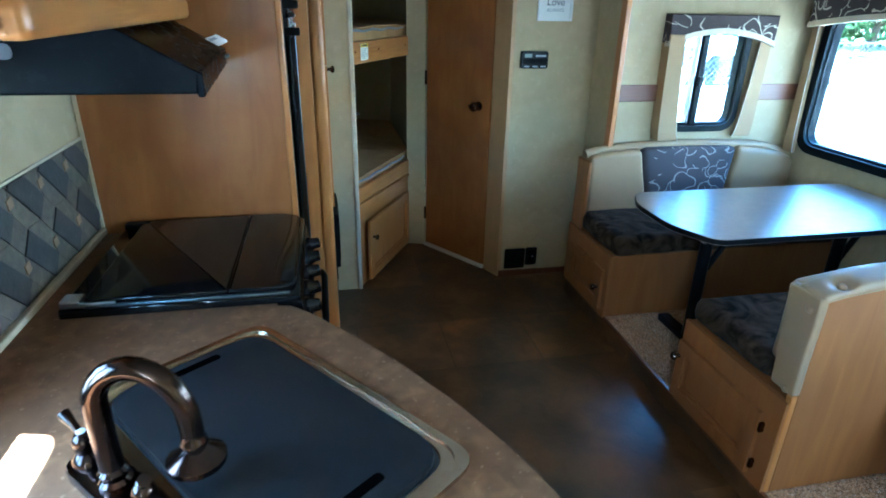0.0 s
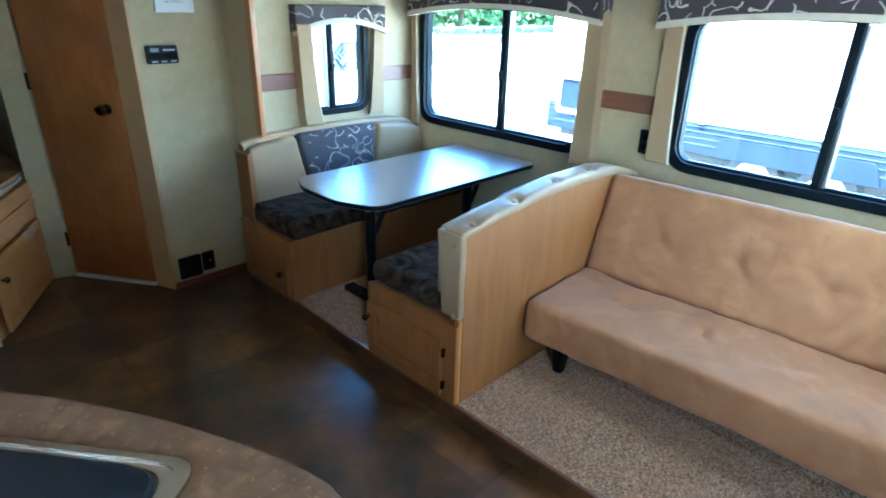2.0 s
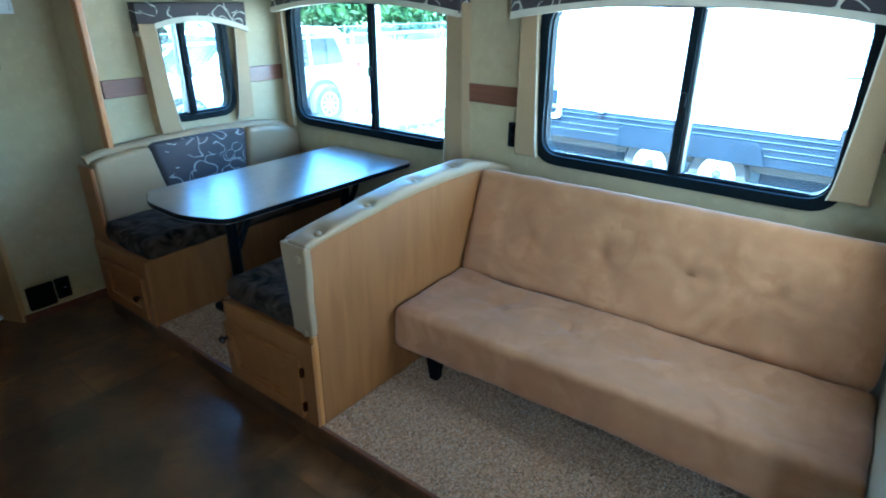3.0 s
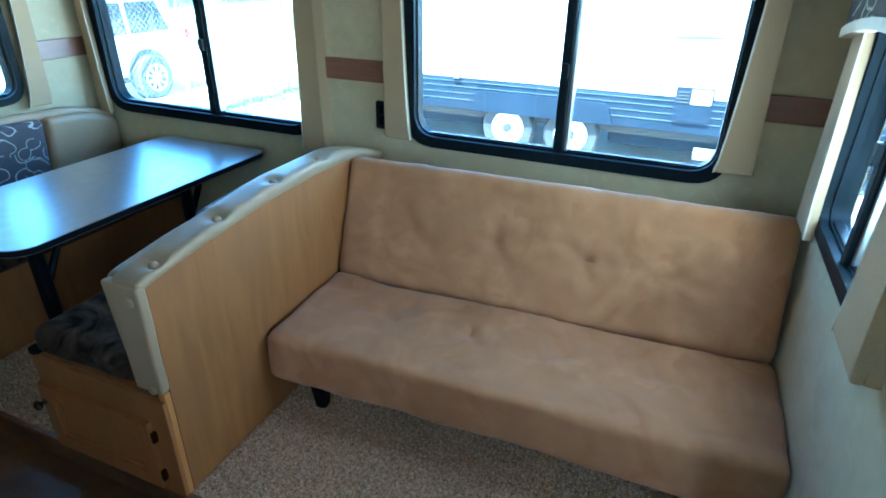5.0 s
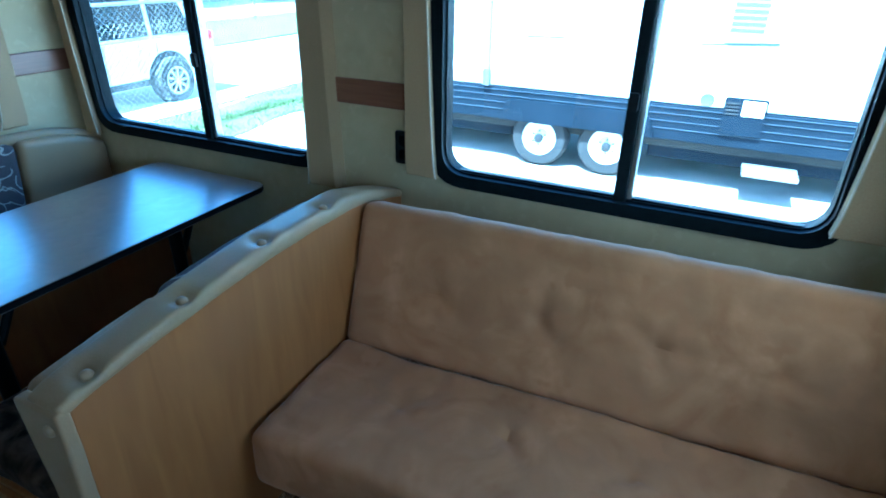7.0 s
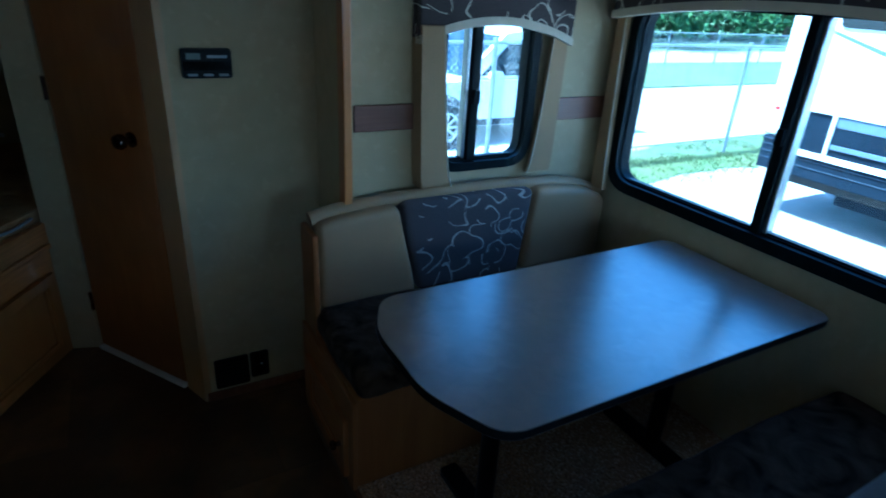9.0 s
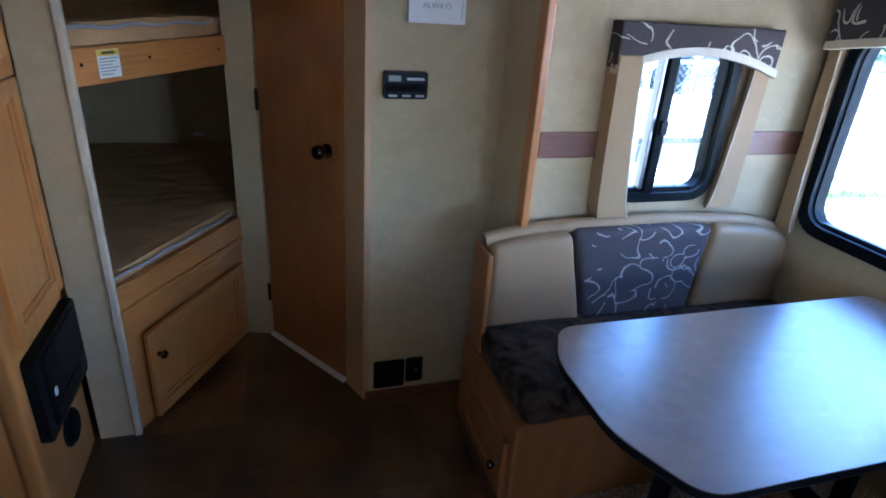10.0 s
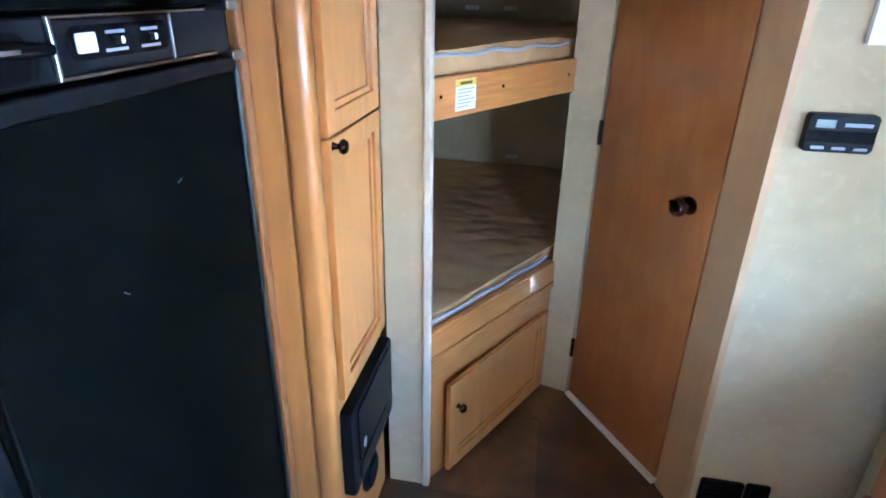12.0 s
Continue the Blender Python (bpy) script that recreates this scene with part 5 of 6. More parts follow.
MRT = Matrix(((slope.x, 0, 0.498, -0.218), (0, 1, 0, 1.50), (slope.z, 0, 0.867, 1.4695), (0, 0, 0, 1)))
part("tag", prism(rectangle(0.072, 0.104, 0.0, 0.15), 0.0045, 0.0058), M_PAPER, rt, "", False, MRT)
part("tag_stub", prism(rectangle(0.070, 0.100, 0.154, 0.172), 0.0045, 0.0056), M_PAPER, rt, "", False, MRT)
part("print_bar", prism(rectangle(0.078, 0.086, 0.01, 0.10), 0.0059, 0.0062), M_GREYINK, rt, "", False, MRT)
oc = thing("overhead_cabinet", (-0.37, 1.1, 1.49), "maple overhead cabinet with rounded lower rail", "cabinet")
part("body", box(XK + 0.003, -0.235, 0.80, YP - 0.003, 1.48, CEIL - 0.003, 0.003), M_MAPLE, oc)
part("lower_rail", soft_box(-0.262, -0.214, 0.80, YP - 0.055, 1.474, 1.522, 0.014, 0.2), M_MAPLE_H, oc, "rounded maple rail", True)
panel_door("door", wall_px(-0.234), 0.83, 1.17, 1.53, 1.95, oc)
panel_door("door", wall_px(-0.234), 1.20, 1.52, 1.53, 1.95, oc)
part("bracket", box(-0.234, -0.205, 1.545, 1.69, 1.546, 1.575, 0.003), M_PLASTIC, oc, "black fitting")

# fridge in its housing
FX = -0.008
fh = thing("fridge_housing", (-0.3, 2.2, 0), "maple housing round the refrigerator", "cabinet")
part("filler", box(-0.08, -0.006, YP + 0.031, 1.965, 0, CEIL - 0.003, 0.003), M_MAPLE, fh)
part("side", box(XK + 0.003, -0.005, 2.592, 2.612, 0, CEIL - 0.003), M_MAPLE, fh)
part("sill", box(-0.3, 0.0, 1.966, 2.591, 0, 0.315, 0.004), M_MAPLE, fh)
part("head", box(-0.3, 0.0, 1.966, 2.591, 1.79, CEIL - 0.003, 0.004), M_MAPLE, fh)
part("edge_strip", box(-0.004, 0.008, 2.578, 2.604, 0.0, CEIL - 0.003, 0.003), M_LIGHTPANEL, fh, "pale edge strip")
fr = thing("refrigerator", (-0.3, 2.27, 0.32), "black two-door absorption refrigerator with control strip", "refrigerator")
part("case", box(XK + 0.01, FX - 0.025, 1.972, 2.576, 0.32, 1.785, 0.003), M_PLASTIC, fr)
d1 = part("door", box(FX - 0.022, FX + 0.014, 1.995, 2.552, 0.345, 1.428, 0.006), M_FRIDGE, fr, "black textured door", True)
part("door_edge", box(FX - 0.018, FX + 0.018, 2.553, 2.563, 0.345, 1.428, 0.003), M_EDGE, d1, "grey metal edge")
for y, z, a in ((2.355, 1.268, 18), (2.202, 1.155, -40)):
    part("scratch", box(-0.0008, 0.0008, -0.006, 0.006, -0.0007, 0.0007), M_GREYINK, d1, "small pale scratch", False, pose(FX + 0.0146, y, z, a, 0, 0))
part("top_ledge", box(FX - 0.01, FX + 0.02, 1.995, 2.552, 1.404, 1.4295, 0.004), M_PLASTIC, d1)
d2 = part("door", box(FX - 0.022, FX + 0.014, 1.995, 2.552, 1.512, 1.775, 0.006), M_FRIDGE, fr, "black freezer door", True)
part("door_edge", box(FX - 0.018, FX + 0.018, 2.553, 2.563, 1.512, 1.775, 0.003), M_EDGE, d2, "grey metal edge")
cs = part("control_strip", box(FX - 0.022, FX + 0.010, 1.995, 2.552, 1.434, 1.506, 0.004), M_PLASTIC, fr, "black control strip")
part("control_face", box(FX + 0.0105, FX + 0.014, 2.182, 2.394, 1.441, 1.502, 0.002), M_PLASTIC, cs)
for a, b, c, d in ((2.181, 2.505, 1.4365, 1.4405), (2.181, 2.485, 1.5025, 1.506), (2.178, 2.183, 1.4365, 1.506), (2.392, 2.396, 1.441, 1.502)):
    part("bright_line", box(FX + 0.0105, FX + 0.0165, a, b, c, d, 0.001), M_CHROME, cs, "thin bright line")
MC = wall_px(FX + 0.0145)
part("dial_field", prism(rrect(2.200, 2.386, 1.456, 1.494, 0.018), 0.0, 0.002, 0.001), M_BLACK, cs, "", False, MC)
part("switch_plate", prism(rrect(2.210, 2.242, 1.464, 1.486, 0.003), 0.0025, 0.004), M_WHITE, cs, "white indicator plate", False, MC)
for u in (2.270, 2.336):
    part("slide_switch", prism(rectangle(u, u + 0.012, 1.4705, 1.479), 0.0025, 0.007, 0.001), M_PLASTIC, cs, "", False, MC)
    part("print_bar", prism(rectangle(u - 0.010, u + 0.024, 1.483, 1.4865), 0.0025, 0.0031), M_GREYINK, cs, "", False, MC)
    part("print_bar", prism(rectangle(u - 0.014, u + 0.026, 1.462, 1.4655), 0.0025, 0.0031), M_GREYINK, cs, "", False, MC)
    part("pilot_dot", prism(rrect(u + 0.014, u + 0.022, 1.470, 1.478, 0.003), 0.0025, 0.0036), M_WHITE, cs, "pale dot", False, MC)
part("handle_cup", prism(rrect(2.05, 2.15, 1.440, 1.492, 0.024), 0.0, 0.003), M_BLACK, cs, "dark recessed grip", False, wall_px(FX + 0.0105))
part("handle", tube([(FX + 0.014, 2.005, 1.476), (FX + 0.03, 2.05, 1.480), (FX + 0.03, 2.11, 1.477), (FX + 0.015, 2.175, 1.472)], 0.007, 10), M_PLASTIC, cs, "dark handle", True)
part("handle_insert", box(FX + 0.036, FX + 0.038, 2.03, 2.115, 1.473, 1.478, 0.0005), M_CHROME, cs, "bright handle line")
for z in (1.430, 1.509, 0.335):
    part("hinge", box(FX - 0.02, FX + 0.022, 2.545, 2.578, z - 0.008, z + 0.008, 0.003), M_CHROME if z > 1 else M_PLASTIC, fr, "hinge bracket")
part("side_channel", box(FX - 0.024, FX - 0.002, 2.564, 2.577, 0.33, 1.78, 0.002), M_PLASTIC, fr)
part("side_channel", box(FX - 0.024, FX + 0.004, 1.973, 1.993, 0.33, 1.78, 0.002), M_PLASTIC, fr)
part("left_rail", tube([(FX + 0.018, 1.996, 0.36), (FX + 0.018, 1.996, 1.425)], 0.003, 8), M_PLASTIC, fr, "thin black rail", True)
part("left_rail", tube([(FX + 0.024, 1.992, 1.515), (FX + 0.024, 1.992, 1.77)], 0.004, 8), M_PLASTIC, fr, "thin black rail", True)
for z in (1.509, 1.432):
    part("latch", box(FX, FX + 0.052, 1.985, 2.004, z - 0.012, z + 0.012, 0.004), M_PLASTIC, fr, "black latch")

# pantry
PX = 0.108
pn = thing("pantry_cabinet", (-0.2, 2.82, 0), "tall maple pantry cabinet with panelled doors", "cabinet")
part("body", box(XK + 0.003, PX - 0.02, 2.613, 3.026, 0, CEIL - 0.003), M_MAPLE, pn)
part("corner_post", soft_box(PX - 0.045, PX + 0.010, 2.598, 2.65, 0.0, CEIL - 0.003, 0.016, 0.5), M_MAPLE, pn, "rounded maple corner post", True)
part("return_face", box(0.009, PX - 0.046, 2.600, 2.6125, 0, CEIL - 0.003, 0.002), M_MAPLE, pn)
part("face_frame", box(PX - 0.02, PX, 2.651, 3.026, 0, CEIL - 0.003, 0.002), M_MAPLE, pn)
MP = wall_px(PX)
panel_door("door", MP, 2.662, 3.012, 0.628, 1.262, pn, (2.682, 1.248))
panel_door("door", MP, 2.662, 3.012, 1.268, 1.95, pn)
rd = thing("furnace_grille", (PX, 2.84, 0.30), "black return-air panel with a small white mark", "vent")
part("plate", prism(rrect(2.655, 3.022, 0.315, 0.585, 0.012), 0.0, 0.032, 0.006), M_PLASTIC, rd, "", False, MP)
part("recess", prism(rrect(2.70, 3.00, 0.40, 0.565, 0.008), 0.0325, 0.036, 0.002), M_BLACK, rd, "", False, MP)
part("recess", prism(rrect(2.70, 2.96, 0.335, 0.385, 0.008), 0.0325, 0.035, 0.002), M_BLACK, rd, "", False, MP)
part("mark", prism(rrect(2.730, 2.752, 0.418, 0.446, 0.010), 0.0355, 0.037), M_WHITE, rd, "small white mark", False, MP)
ao = thing("air_outlet", (PX, 2.86, 0.15), "round black hot-air outlet low on the pantry", "vent")
part("flange", lathe([(0.062, 0), (0.062, 0.008), (0.050, 0.016), (0.046, 0.010), (0.010, 0.008)], 24), M_PLASTIC, ao, "", True, pose(PX, 2.86, 0.205, 0, 90, 0))
for k in range(5):
    part("slat", box(PX + 0.010, PX + 0.018, 2.82, 2.90, 0.175 + k * 0.014, 0.180 + k * 0.014), M_PLASTIC, ao)


# carpet pile: short leaning tufts over the open carpet
def pile(areas, seed):
    rnd = random.Random(seed)
    vs, fs = [], []
    for x0, x1, y0, y1, count in areas:
        for _ in range(count):
            x, y = rnd.uniform(x0, x1), rnd.uniform(y0, y1)
            h, r = rnd.uniform(0.004, 0.009), rnd.uniform(0.0022, 0.0038)
            a, lx, ly = rnd.uniform(0, 6.28), rnd.uniform(-0.005, 0.005), rnd.uniform(-0.005, 0.005)
            k = len(vs)
            for j in range(3):
                vs.append((x + r * math.cos(a + j * 2.094), y + r * math.sin(a + j * 2.094), 0.0))
            vs.append((x + lx, y + ly, h))
            fs += [(k, k + 1, k + 3), (k + 1, k + 2, k + 3), (k + 2, k, k + 3)]
    me = bpy.data.meshes.new("carpet_pile")
    me.from_pydata(vs, [], fs)
    me.materials.append(M_PILE)
    ob = new("carpet_pile", me)
    ob.location = (0, 0, ZS)
    return tagged(ob, "short tan and grey cut carpet tufts on the slide-out floor", "carpet", "", "stuff")


M_PILE = mat("pile", (0.78, 0.50, 0.29), 0.97, vary=(0.18, 0.108, 0.06), scale=120, detail=2, spec=0.1, fleck=(0.72, 0.60, 0.47), fleck_scale=150, fleck_at=0.58)
pile([(1.415, 1.98, YA + 0.01, 1.19, 62000), (1.415, 1.95, 1.715, 2.33, 16000), (1.98, 2.3, YA + 0.01, 1.18, 8000)], 21)


# ---- outdoors ----
ZG = -0.75
structure("ground", box(-60, 140, -120, 160, ZG - 0.2, ZG), M_GRAVEL, "pale sunlit gravel lot", "ground")
structure("road", box(-60, 140, 18.6, 23.5, ZG + 0.004, ZG + 0.02), M_CONCRETE, "pale road behind the fence", "road")
structure("driveway", box(-3, 14, 7.9, 12.5, ZG + 0.004, ZG + 0.03), M_CONCRETE, "pale concrete drive under the parked car", "driveway")
def ragged(x0, x1, y0, y1, amp, seed):
    n = 90
    xs2 = [x0 + (x1 - x0) * k / n for k in range(n + 1)]
    edge2 = lambda x, y, s: (x, y + amp * (noise.noise(Vector((x * 0.9, s, seed))) + 0.5 * noise.noise(Vector((x * 3.1, s, seed)))))
    return [edge2(x, y0, 1.0) for x in xs2] + [edge2(x, y1, 9.0) for x in xs2[::-1]]


g1 = structure("lawn", prism(ragged(-4, 16, 6.45, 7.85, 0.28, 3.0), ZG + 0.004, ZG + 0.014), M_GRASS, "strip of green grass along the fence", "grass")
structure("lawn", box(-60, 120, 13.2, 18.6, ZG + 0.004, ZG + 0.04), M_GRASS, "wide lawn before the road", "grass")
structure("lawn", box(-60, 140, 23.5, 120, ZG + 0.004, ZG + 0.04), M_GRASS, "grass verge under far trees", "grass")


def blades(x0, x1, y0, y1, count, seed):
    rnd = random.Random(seed)
    vs, fs = [], []
    for _ in range(count):
        x, y = rnd.uniform(x0, x1), (y0 + y1) / 2 + rnd.gauss(0, 0.3) * (y1 - y0)
        if noise.noise(Vector((x * 1.3, y * 1.3, 2.0))) < -0.12 or y > y1:
            continue
        a, h, w = rnd.uniform(0, 6.28), rnd.uniform(0.02, 0.075), rnd.uniform(0.006, 0.012)
        dx, dy = math.cos(a) * w, math.sin(a) * w
        k = len(vs)
        vs += [(x - dx, y - dy, 0), (x + dx, y + dy, 0), (x + rnd.uniform(-0.05, 0.05), y + rnd.uniform(-0.05, 0.05), h)]
        fs.append((k, k + 1, k + 2))
    me = bpy.data.meshes.new("grass_blades")
    me.from_pydata(vs, [], fs)
    me.materials.append(M_BLADE)
    ob = new("grass_blades", me)
    ob.location = (0, 0, ZG + 0.012)
    return tagged(ob, "uneven green grass blades along the fence", "grass", "", "stuff")


blades(2, 15, 6.3, 7.9, 14000, 4)


def wheel(parent, m, r, width, rim_material, spokes=0):
    """A tyre with its rim and hub, axle along local z."""
    tyre = part("wheel", lathe([(r * 0.62, -width / 2), (r * 0.92, -width / 2), (r, -width * 0.32), (r, width * 0.32), (r * 0.92, width / 2), (r * 0.62, width / 2), (r * 0.60, width * 0.3)], 28), M_TYRE, parent, "black tyre", True, m)
    if spokes:
        part("rim", ring([(r * 0.63 * math.cos(a), r * 0.63 * math.sin(a)) for a in [k * math.pi / 14 for k in range(28)]], [(r * 0.54 * math.cos(a), r * 0.54 * math.sin(a)) for a in [k * math.pi / 14 for k in range(28)]], width * 0.3, width * 0.49), rim_material, tyre, "silver alloy rim", True, m)
        part("dark_well", lathe([(r * 0.54, width * 0.28), (r * 0.54, width * 0.3), (0.01, width * 0.31)], 24), M_TYRE, tyre, "", True, m)
        for k in range(spokes):
            part("spoke", box(0, r * 0.56, -0.018, 0.018, width * 0.36, width * 0.47, 0.004), rim_material, tyre, "", False, m @ pose(0, 0, 0, 0, 0, 360 * k / spokes))
        part("hub", lathe([(0.06, width * 0.36), (0.06, width * 0.5), (0.03, width * 0.52)], 16), rim_material, tyre, "", True, m)
    else:
        part("rim", lathe([(r * 0.60, width * 0.30), (r * 0.60, width * 0.47), (r * 0.54, width * 0.44), (r * 0.34, width * 0.30), (r * 0.26, width * 0.42), (0.05, width * 0.45)], 28), rim_material, tyre, "pale steel rim", True, m)
        part("hub", lathe([(0.055, width * 0.42), (0.055, width * 0.62), (0.03, width * 0.66)], 14), M_TYRE, tyre, "dark hub", True, m)
        for k in range(6):
            part("lug", lathe([(0.012, width * 0.36), (0.012, width * 0.46), (0.005, width * 0.48)], 8), M_TYRE, tyre, "", True, m @ pose(0.085 * math.cos(k * 1.047), 0.085 * math.sin(k * 1.047), 0))
    return tyre


# parked travel trailer opposite, its flank along y
TX = 7.65
tr = thing("travel_trailer", (TX + 1.2, 0.8, ZG), "long white travel trailer parked opposite, dark skirt and tandem wheels", "trailer")
TY0, TY1 = -4.6, 5.25
MTX = wall_x(TX)
part("wall", box(TX, TX + 2.4, TY0, TY1, 0.165, 2.45, 0.04), M_SIDING, tr, "white ribbed siding")
part("roof", box(TX - 0.03, TX + 2.43, TY0 - 0.03, TY1 + 0.03, 2.455, 2.52, 0.02), M_SIDING, tr)
part("skirt", box(TX - 0.012, TX + 2.41, TY0 + 0.1, TY1 - 0.05, -0.22, 0.162, 0.01), M_SKIRT, tr, "dark blue-grey skirt")
part("underbelly", box(TX + 0.26, TX + 2.2, TY0 + 0.4, 0.9, -0.50, -0.21, 0.02), M_SKIRT, tr, "dark tank covers under the floor")
part("underbelly", box(TX + 0.26, TX + 2.2, 2.55, TY1 - 0.9, -0.48, -0.21, 0.02), M_SKIRT, tr, "dark tank covers under the floor")
for z in (-0.10, -0.02, 0.06, 0.125):
    part("rib", prism(rectangle(TY0 + 0.1, TY1 - 0.05, z, z + 0.012), 0.0125, 0.022, 0.003), M_RIB, tr, "", False, MTX)
part("chassis_rail", box(TX + 0.15, TX + 0.25, TY0 + 0.3, TY1 - 0.2, -0.34, -0.205, 0.01), M_TYRE, tr)
part("frame_beam", box(TX + 0.3, TX + 2.1, -2.4, 0.4, -0.42, -0.345, 0.01), M_TYRE, tr)
for yc in (2.14, 1.33):
    wheel(tr, pose(TX + 0.14, yc, ZG + 0.345, 0, -90, 0), 0.345, 0.22, M_SIDING)
part("wheel_arch", prism(rounded([(0.83, -0.215, 0), (2.64, -0.215, 0), (2.55, 0.05, 0.1), (0.92, 0.05, 0.1)], 5), 0.0125, 0.06, 0.01), M_SKIRT, tr, "dark wheel-arch trim", False, MTX)
part("upper_stripe", prism(rectangle(-0.2, 0.5, 0.80, 0.825), 0.0005, 0.003), M_DECAL, tr, "grey decal stripe", False, MTX @ pose(0, 0, 0, 0, 0, -3))
part("upper_stripe", prism(rectangle(1.9, 2.35, 0.82, 0.84), 0.0005, 0.003), M_DECAL, tr, "grey decal stripe", False, MTX @ pose(0, 0, 0, 0, 0, -2))
part("awning_arm", box(TX - 0.05, TX - 0.0005, 2.80, 2.85, 0.36, 2.3, 0.008), M_GALV, tr, "grey awning arm")
part("awning_foot", box(TX - 0.07, TX - 0.013, 2.78, 2.87, 0.17, 0.36, 0.01), M_DECAL, tr)
wn1 = part("window", prism(rrect(-0.42, 0.33, 0.88, 1.48, 0.1), 0.0005, 0.02, 0.005), M_PIPING, tr, "dark louvred window", False, MTX)
for k in range(9):
    part("louvre", prism(rectangle(0.0, 0.30, 0.92 + k * 0.058, 0.955 + k * 0.058), 0.0205, 0.026), M_DECAL, wn1, "", False, MTX)
part("window_frame", ring(rrect(-0.46, 0.37, 0.84, 1.52, 0.12), rrect(-0.42, 0.33, 0.88, 1.48, 0.1), 0.0005, 0.03), M_SIDING, wn1, "", False, MTX)
part("inlet_cap", lathe([(0.07, 0), (0.07, 0.02), (0.055, 0.024), (0.05, 0.016), (0.01, 0.016)], 20), M_DECAL, tr, "round grey inlet", True, pose(TX, 0.37, 0.245, 0, -90, 0))
fd = part("furnace_door", prism(rrect(-0.20, 0.20, -0.08, 0.30, 0.02), 0.0225, 0.045, 0.006), M_SKIRT, tr, "dark service door", False, MTX)
part("plate", prism(rrect(-0.18, 0.03, 0.125, 0.28, 0.01), 0.0455, 0.05), M_SIDING, fd, "white plate", False, MTX)
for k in range(4):
    part("slat", prism(rectangle(0.06, 0.18, 0.13 + k * 0.036, 0.147 + k * 0.036), 0.0455, 0.055), M_TYRE, fd, "", False, MTX)
part("step", box(TX - 0.25, TX + 0.1, -0.62, -0.10, -0.44, -0.39, 0.01), M_GALV, tr, "folded pale step")
part("stabiliser", tube([(TX + 0.3, -1.5, -0.35), (TX + 0.25, -1.9, ZG + 0.02)], 0.03, 8), M_TYRE, tr, "", True)
# open front locker near the end
lk = part("locker", ring(rrect(3.40, 5.04, 0.03, 0.57, 0.08), rrect(3.46, 4.98, 0.09, 0.52, 0.06), 0.023, 0.05), M_SIDING, tr, "white locker frame", False, MTX)
part("locker_back", prism(rectangle(3.46, 4.98, 0.09, 0.52), 0.0235, 0.026), M_SKIRT, lk, "dark open locker", False, MTX)
part("locker_shelf", prism(rectangle(3.48, 4.42, 0.17, 0.22), 0.0265, 0.05, 0.004), M_DECAL, lk, "grey tray", False, MTX)
part("locker_shelf", prism(rectangle(3.48, 4.42, 0.40, 0.51), 0.0265, 0.035, 0.004), M_DECAL, lk, "", False, MTX)
part("locker_divider", prism(rectangle(4.44, 4.48, 0.09, 0.52), 0.0265, 0.05), M_SIDING, lk, "", False, MTX)
part("front_window", prism(rrect(3.95, 4.72, 1.38, 1.75, 0.08), 0.0005, 0.02, 0.006), M_CARGLASS, tr, "dark corner window", False, MTX)
part("swoosh", prism([(3.3, 1.02), (4.2, 1.14), (4.9, 1.36), (4.9, 1.39), (4.2, 1.18), (3.3, 1.04)], 0.0005, 0.003), M_DECAL, tr, "grey curved decal", False, MTX)
part("marker_lamp", prism(rectangle(5.10, 5.16, 0.46, 0.50), 0.0005, 0.02), M_TAIL, tr, "small red lamp", False, MTX)

# parked white car behind the fence, its flank along x
CY = 8.75
sv = thing("parked_suv", (6.7, CY + 0.95, ZG), "white parked sport utility car with silver alloy wheels", "car")
MCY = wall_y(CY)
Zc = ZG
body = rounded([(4.35, Zc + 0.42, 0.08), (4.30, Zc + 0.85, 0.15), (4.55, Zc + 0.95, 0.2), (5.75, Zc + 1.03, 0.1), (9.05, Zc + 1.05, 0.05), (9.15, Zc + 0.95, 0.1), (9.18, Zc + 0.45, 0.1), (8.6, Zc + 0.33, 0.1), (4.8, Zc + 0.33, 0.1)], 5)
part("body", prism(body, -1.85, 0.0, 0.05, 3), M_CARPAINT, sv, "white painted body", True, MCY)
cab = rounded([(5.55, Zc + 1.0, 0.05), (6.35, Zc + 1.70, 0.15), (7.2, Zc + 1.80, 0.3), (8.7, Zc + 1.76, 0.15), (9.05, Zc + 1.0, 0.05)], 5)
part("cabin", prism(cab, -1.74, -0.10, 0.06, 3), M_CARPAINT, sv, "white roof and pillars", True, MCY)
for outl in ([(5.90, 1.08), (6.42, 1.58), (6.95, 1.66), (6.95, 1.08)], [(7.03, 1.08), (7.03, 1.665), (7.85, 1.665), (7.90, 1.08)], [(7.98, 1.08), (7.94, 1.66), (8.55, 1.60), (8.80, 1.08)]):
    part("side_window", prism([(x, Zc + z) for x, z in outl], -0.0995, -0.085, 0.006), M_CARGLASS, sv, "dark side window", False, MCY)
part("windscreen", prism([(5.60, Zc + 1.08), (6.30, Zc + 1.66), (6.34, Zc + 1.64), (5.66, Zc + 1.06)], -1.6, -0.22), M_CARGLASS, sv, "dark windscreen", False, MCY)
for xc in (5.22, 8.12):
    part("wheel_arch", lathe([(0.44, 0), (0.44, 0.006), (0.36, 0.008)], 28), M_TYRE, sv, "dark wheel arch", True, pose(xc, CY - 0.001, ZG + 0.40, 90, 0, 0))
    wheel(sv, pose(xc, CY - 0.05, ZG + 0.37, 90, 0, 0), 0.37, 0.20, M_ALLOY, 9)
for x in (6.98, 7.93):
    part("door_seam", prism(rectangle(x, x + 0.012, Zc + 0.42, Zc + 1.0), 0.0005, 0.004), M_DECAL, sv, "", False, MCY)
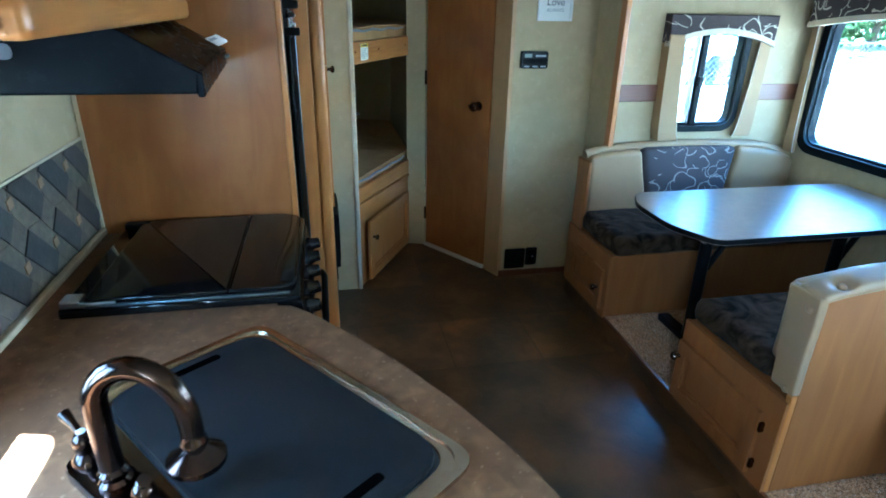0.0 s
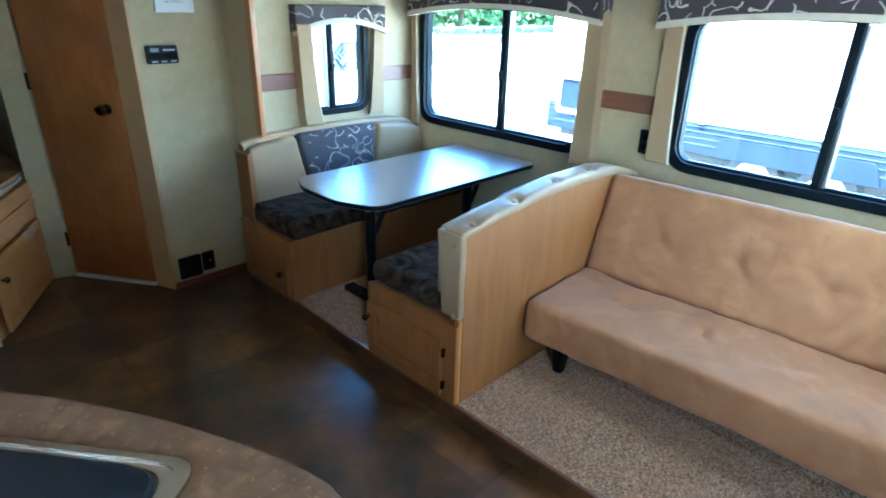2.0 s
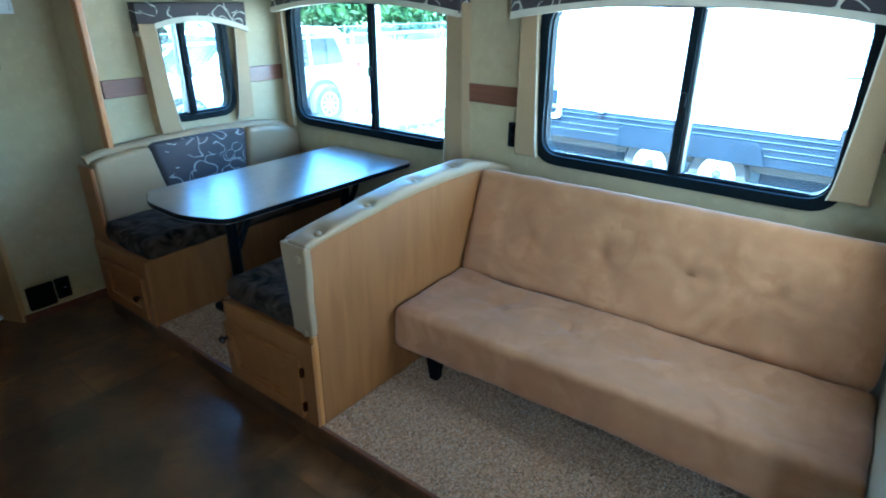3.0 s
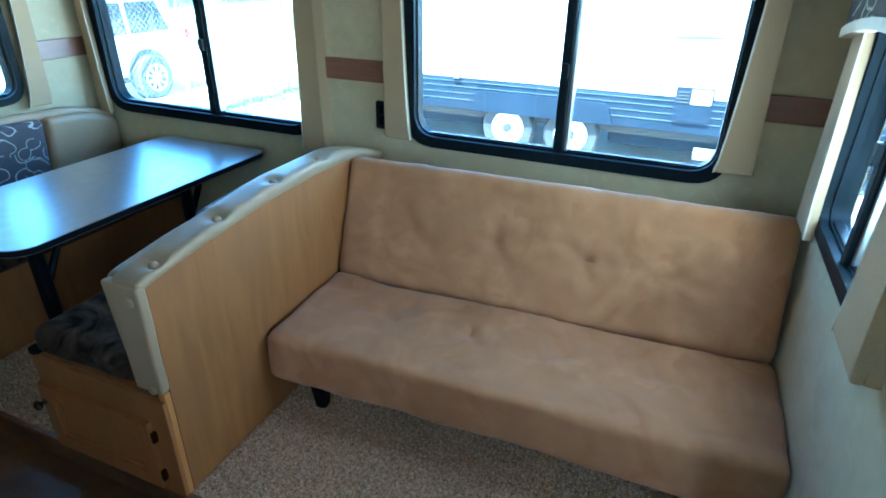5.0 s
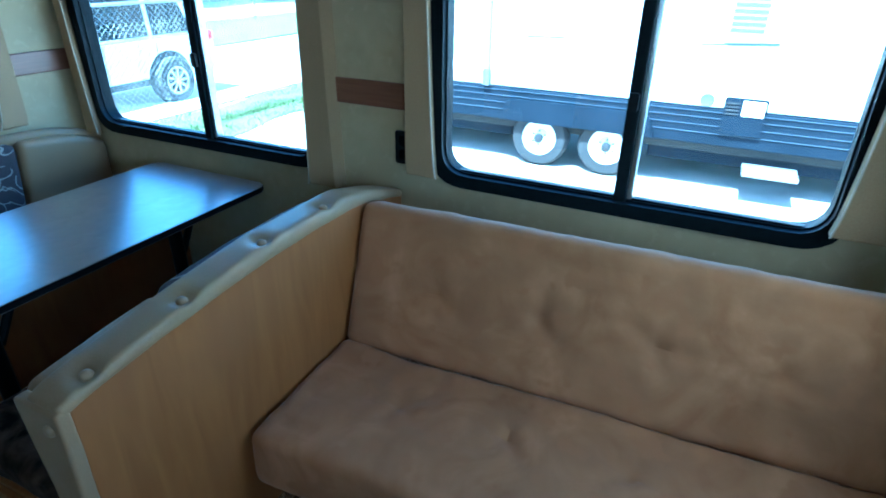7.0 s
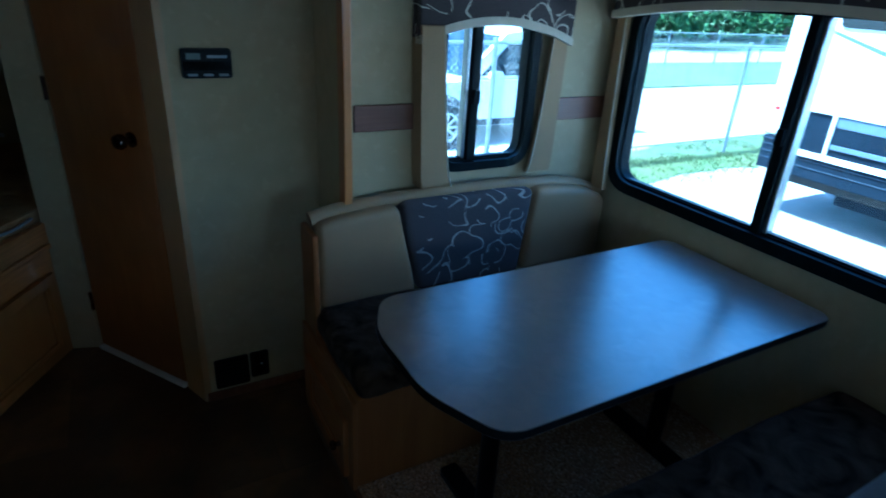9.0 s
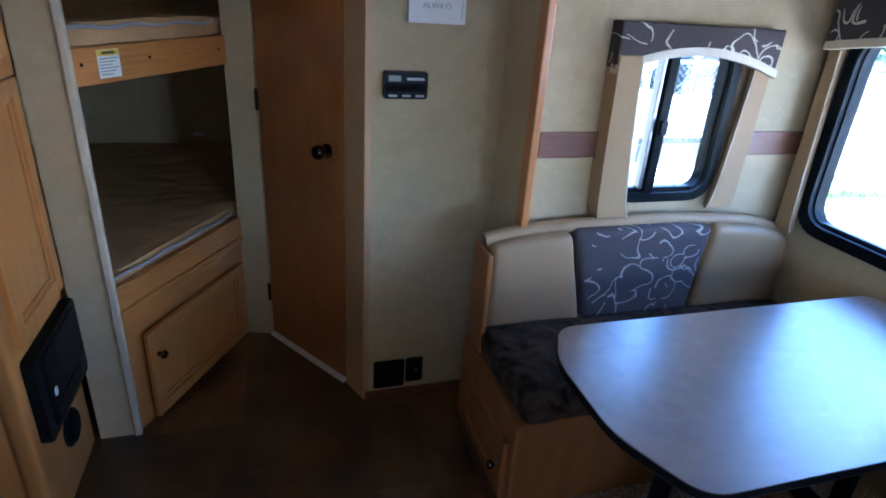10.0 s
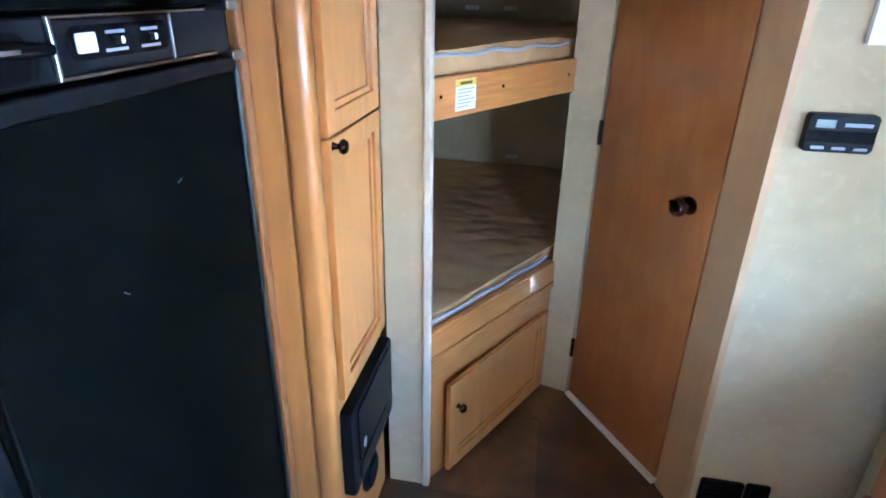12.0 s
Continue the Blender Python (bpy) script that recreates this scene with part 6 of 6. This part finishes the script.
for x in (7.0, 7.95):
    part("door_handle", prism(rrect(x + 0.55, x + 0.72, Zc + 0.88, Zc + 0.92, 0.015), 0.0005, 0.03, 0.006), M_CARPAINT, sv, "", False, MCY)
part("mirror", prism(rrect(5.98, 6.18, Zc + 1.02, Zc + 1.18, 0.05), 0.02, 0.16, 0.03), M_CARPAINT, sv, "white door mirror", True, MCY)
part("sill", prism(rectangle(5.7, 7.7, Zc + 0.34, Zc + 0.44), 0.0005, 0.02, 0.006), M_TYRE, sv, "dark sill", False, MCY)
part("tail_lamp", prism(rrect(9.02, 9.14, Zc + 0.92, Zc + 1.08, 0.03), 0.0005, 0.02, 0.01), M_TAIL, sv, "red tail lamp", False, MCY)
part("headlamp", prism(rrect(4.36, 4.66, Zc + 0.78, Zc + 0.93, 0.05), 0.0005, 0.02, 0.01), M_ALLOY, sv, "headlamp", False, MCY)


def fence(p, q, height, pitch, label, gauge=0.004, post=2.4):
    """Chain-link fence: posts, top rail and crossed wires."""
    m = along(p, q)
    n = (Vector(q) - Vector(p)).length
    f = thing("chain_link_fence", (p[0], p[1], ZG), label, "fence")
    base = ZG + 0.05
    k = 0
    while k * post <= n + 0.01:
        part("post", tube([m @ Vector((k * post, ZG, 0)), m @ Vector((k * post, ZG + height + 0.06, 0))], 0.03, 10), M_GALV, f, "galvanised post", True)
        k += 1
    part("top_rail", tube([m @ Vector((0, ZG + height, 0)), m @ Vector((n, ZG + height, 0))], 0.021, 8), M_GALV, f, "galvanised rail", True)
    vs, fs = [], []
    top = ZG + height
    span = top - base
    count = int((n + span) / pitch)
    for s in (1, -1):
        for i in range(count + 1):
            u = i * pitch - (span if s > 0 else 0)
            a, b = Vector((u, base)), Vector((u + s * span, top))
            if s < 0:
                a, b = Vector((u, base)), Vector((u - span, top))
            if b.x == a.x:
                continue
            pts = []
            for e in (a, b):
                t0 = (min(max(e.x, 0), n) - a.x) / (b.x - a.x)
                pts.append(a + (b - a) * t0)
            if (pts[1] - pts[0]).length < 0.02 or not (0 <= pts[0].x <= n and 0 <= pts[1].x <= n) or max(pts[0].y, pts[1].y) > top + 0.001 or min(pts[0].y, pts[1].y) < base - 0.001:
                continue
            d = (pts[1] - pts[0]).normalized()
            o = Vector((-d.y, d.x)) * gauge
            j = len(vs)
            w = 0.003 * s
            for e in pts:
                for oo, ww in ((o, w), (-o, w), (Vector((0, 0)), w + gauge * 1.5)):
                    vs.append(tuple(m @ Vector((e.x + oo.x, e.y + oo.y, ww)) - f.location))
            fs += [(j, j + 1, j + 4, j + 3), (j + 1, j + 2, j + 5, j + 4), (j + 2, j, j + 3, j + 5)]
    me = bpy.data.meshes.new("wire_mesh")
    me.from_pydata(vs, [], fs)
    me.materials.append(M_GALV)
    ob = new("wire_mesh", me)
    ob.parent = f
    return tagged(ob, "diamond wire mesh", "", "", "stuff")


fence((-2.19, 7.15), (12.21, 7.15), 1.72, 0.085, "galvanised chain-link fence before the parked car", 0.0017)
fence((8.5, 18.0), (40.0, 18.0), 1.25, 0.2, "distant galvanised chain-link fence along the lawn", 0.006, 3.0)


def tree(x, y, h, r, seed):
    """Tapered trunk with limbs and a crown of many small leaf clumps."""
    rnd = random.Random(seed)
    t = thing("tree", (x, y, ZG), "broad leafy green tree beyond the road", "tree", "far trees")
    base = Vector((x, y, ZG))
    fork = base + Vector((rnd.uniform(-0.3, 0.3), rnd.uniform(-0.3, 0.3), h * 0.2))
    bms = [tube([base, (base + fork) / 2 + Vector((0.1, 0, 0)), fork], 0.2, 8, [h * 0.035, h * 0.028, h * 0.022])]
    tips = []
    for k in range(6):
        a = k * 1.05 + rnd.uniform(-0.3, 0.3)
        e = fork + Vector((math.cos(a) * r * 0.6, math.sin(a) * r * 0.6, h * rnd.uniform(0.02, 0.5)))
        tips.append(e)
        bms.append(tube([fork, (fork + e) / 2 + Vector((0, 0, 0.3)), e], 0.1, 6, [h * 0.018, h * 0.012, h * 0.005]))
    part("trunk", join(*bms), M_BARK, t, "", True)
    vs, fs = [], []
    for _ in range(1500):
        c = rnd.choice(tips + [fork + Vector((0, 0, h * 0.35))])
        d = Vector((rnd.gauss(0, 1), rnd.gauss(0, 1), rnd.gauss(0, 0.8)))
        p = c + d * r * 0.24
        if p.z < ZG + 0.1:
            continue
        s = rnd.uniform(0.16, 0.42)
        for _k in range(3):
            n1 = Vector((rnd.uniform(-1, 1), rnd.uniform(-1, 1), rnd.uniform(-1, 1))) * s
            n2 = Vector((rnd.uniform(-1, 1), rnd.uniform(-1, 1), rnd.uniform(-1, 1))) * s
            o = p + Vector((rnd.uniform(-s, s), rnd.uniform(-s, s), rnd.uniform(-s, s)))
            j = len(vs)
            vs += [tuple(o - base), tuple(o + n1 - base), tuple(o + n1 * 0.6 + n2 - base), tuple(o + n2 * 0.7 - base)]
            fs.append((j, j + 1, j + 2, j + 3))
    me = bpy.data.meshes.new("crown")
    me.from_pydata(vs, [], fs)
    me.materials.append(M_LEAF)
    ob = new("crown", me)
    ob.parent = t
    return t


rt_rnd = random.Random(12)
for k in range(22):
    tree(-14 + k * 3.9 + rt_rnd.uniform(-1.5, 1.5), 29 + rt_rnd.uniform(-2, 6), rt_rnd.uniform(5, 9), rt_rnd.uniform(3.2, 4.6), 100 + k)
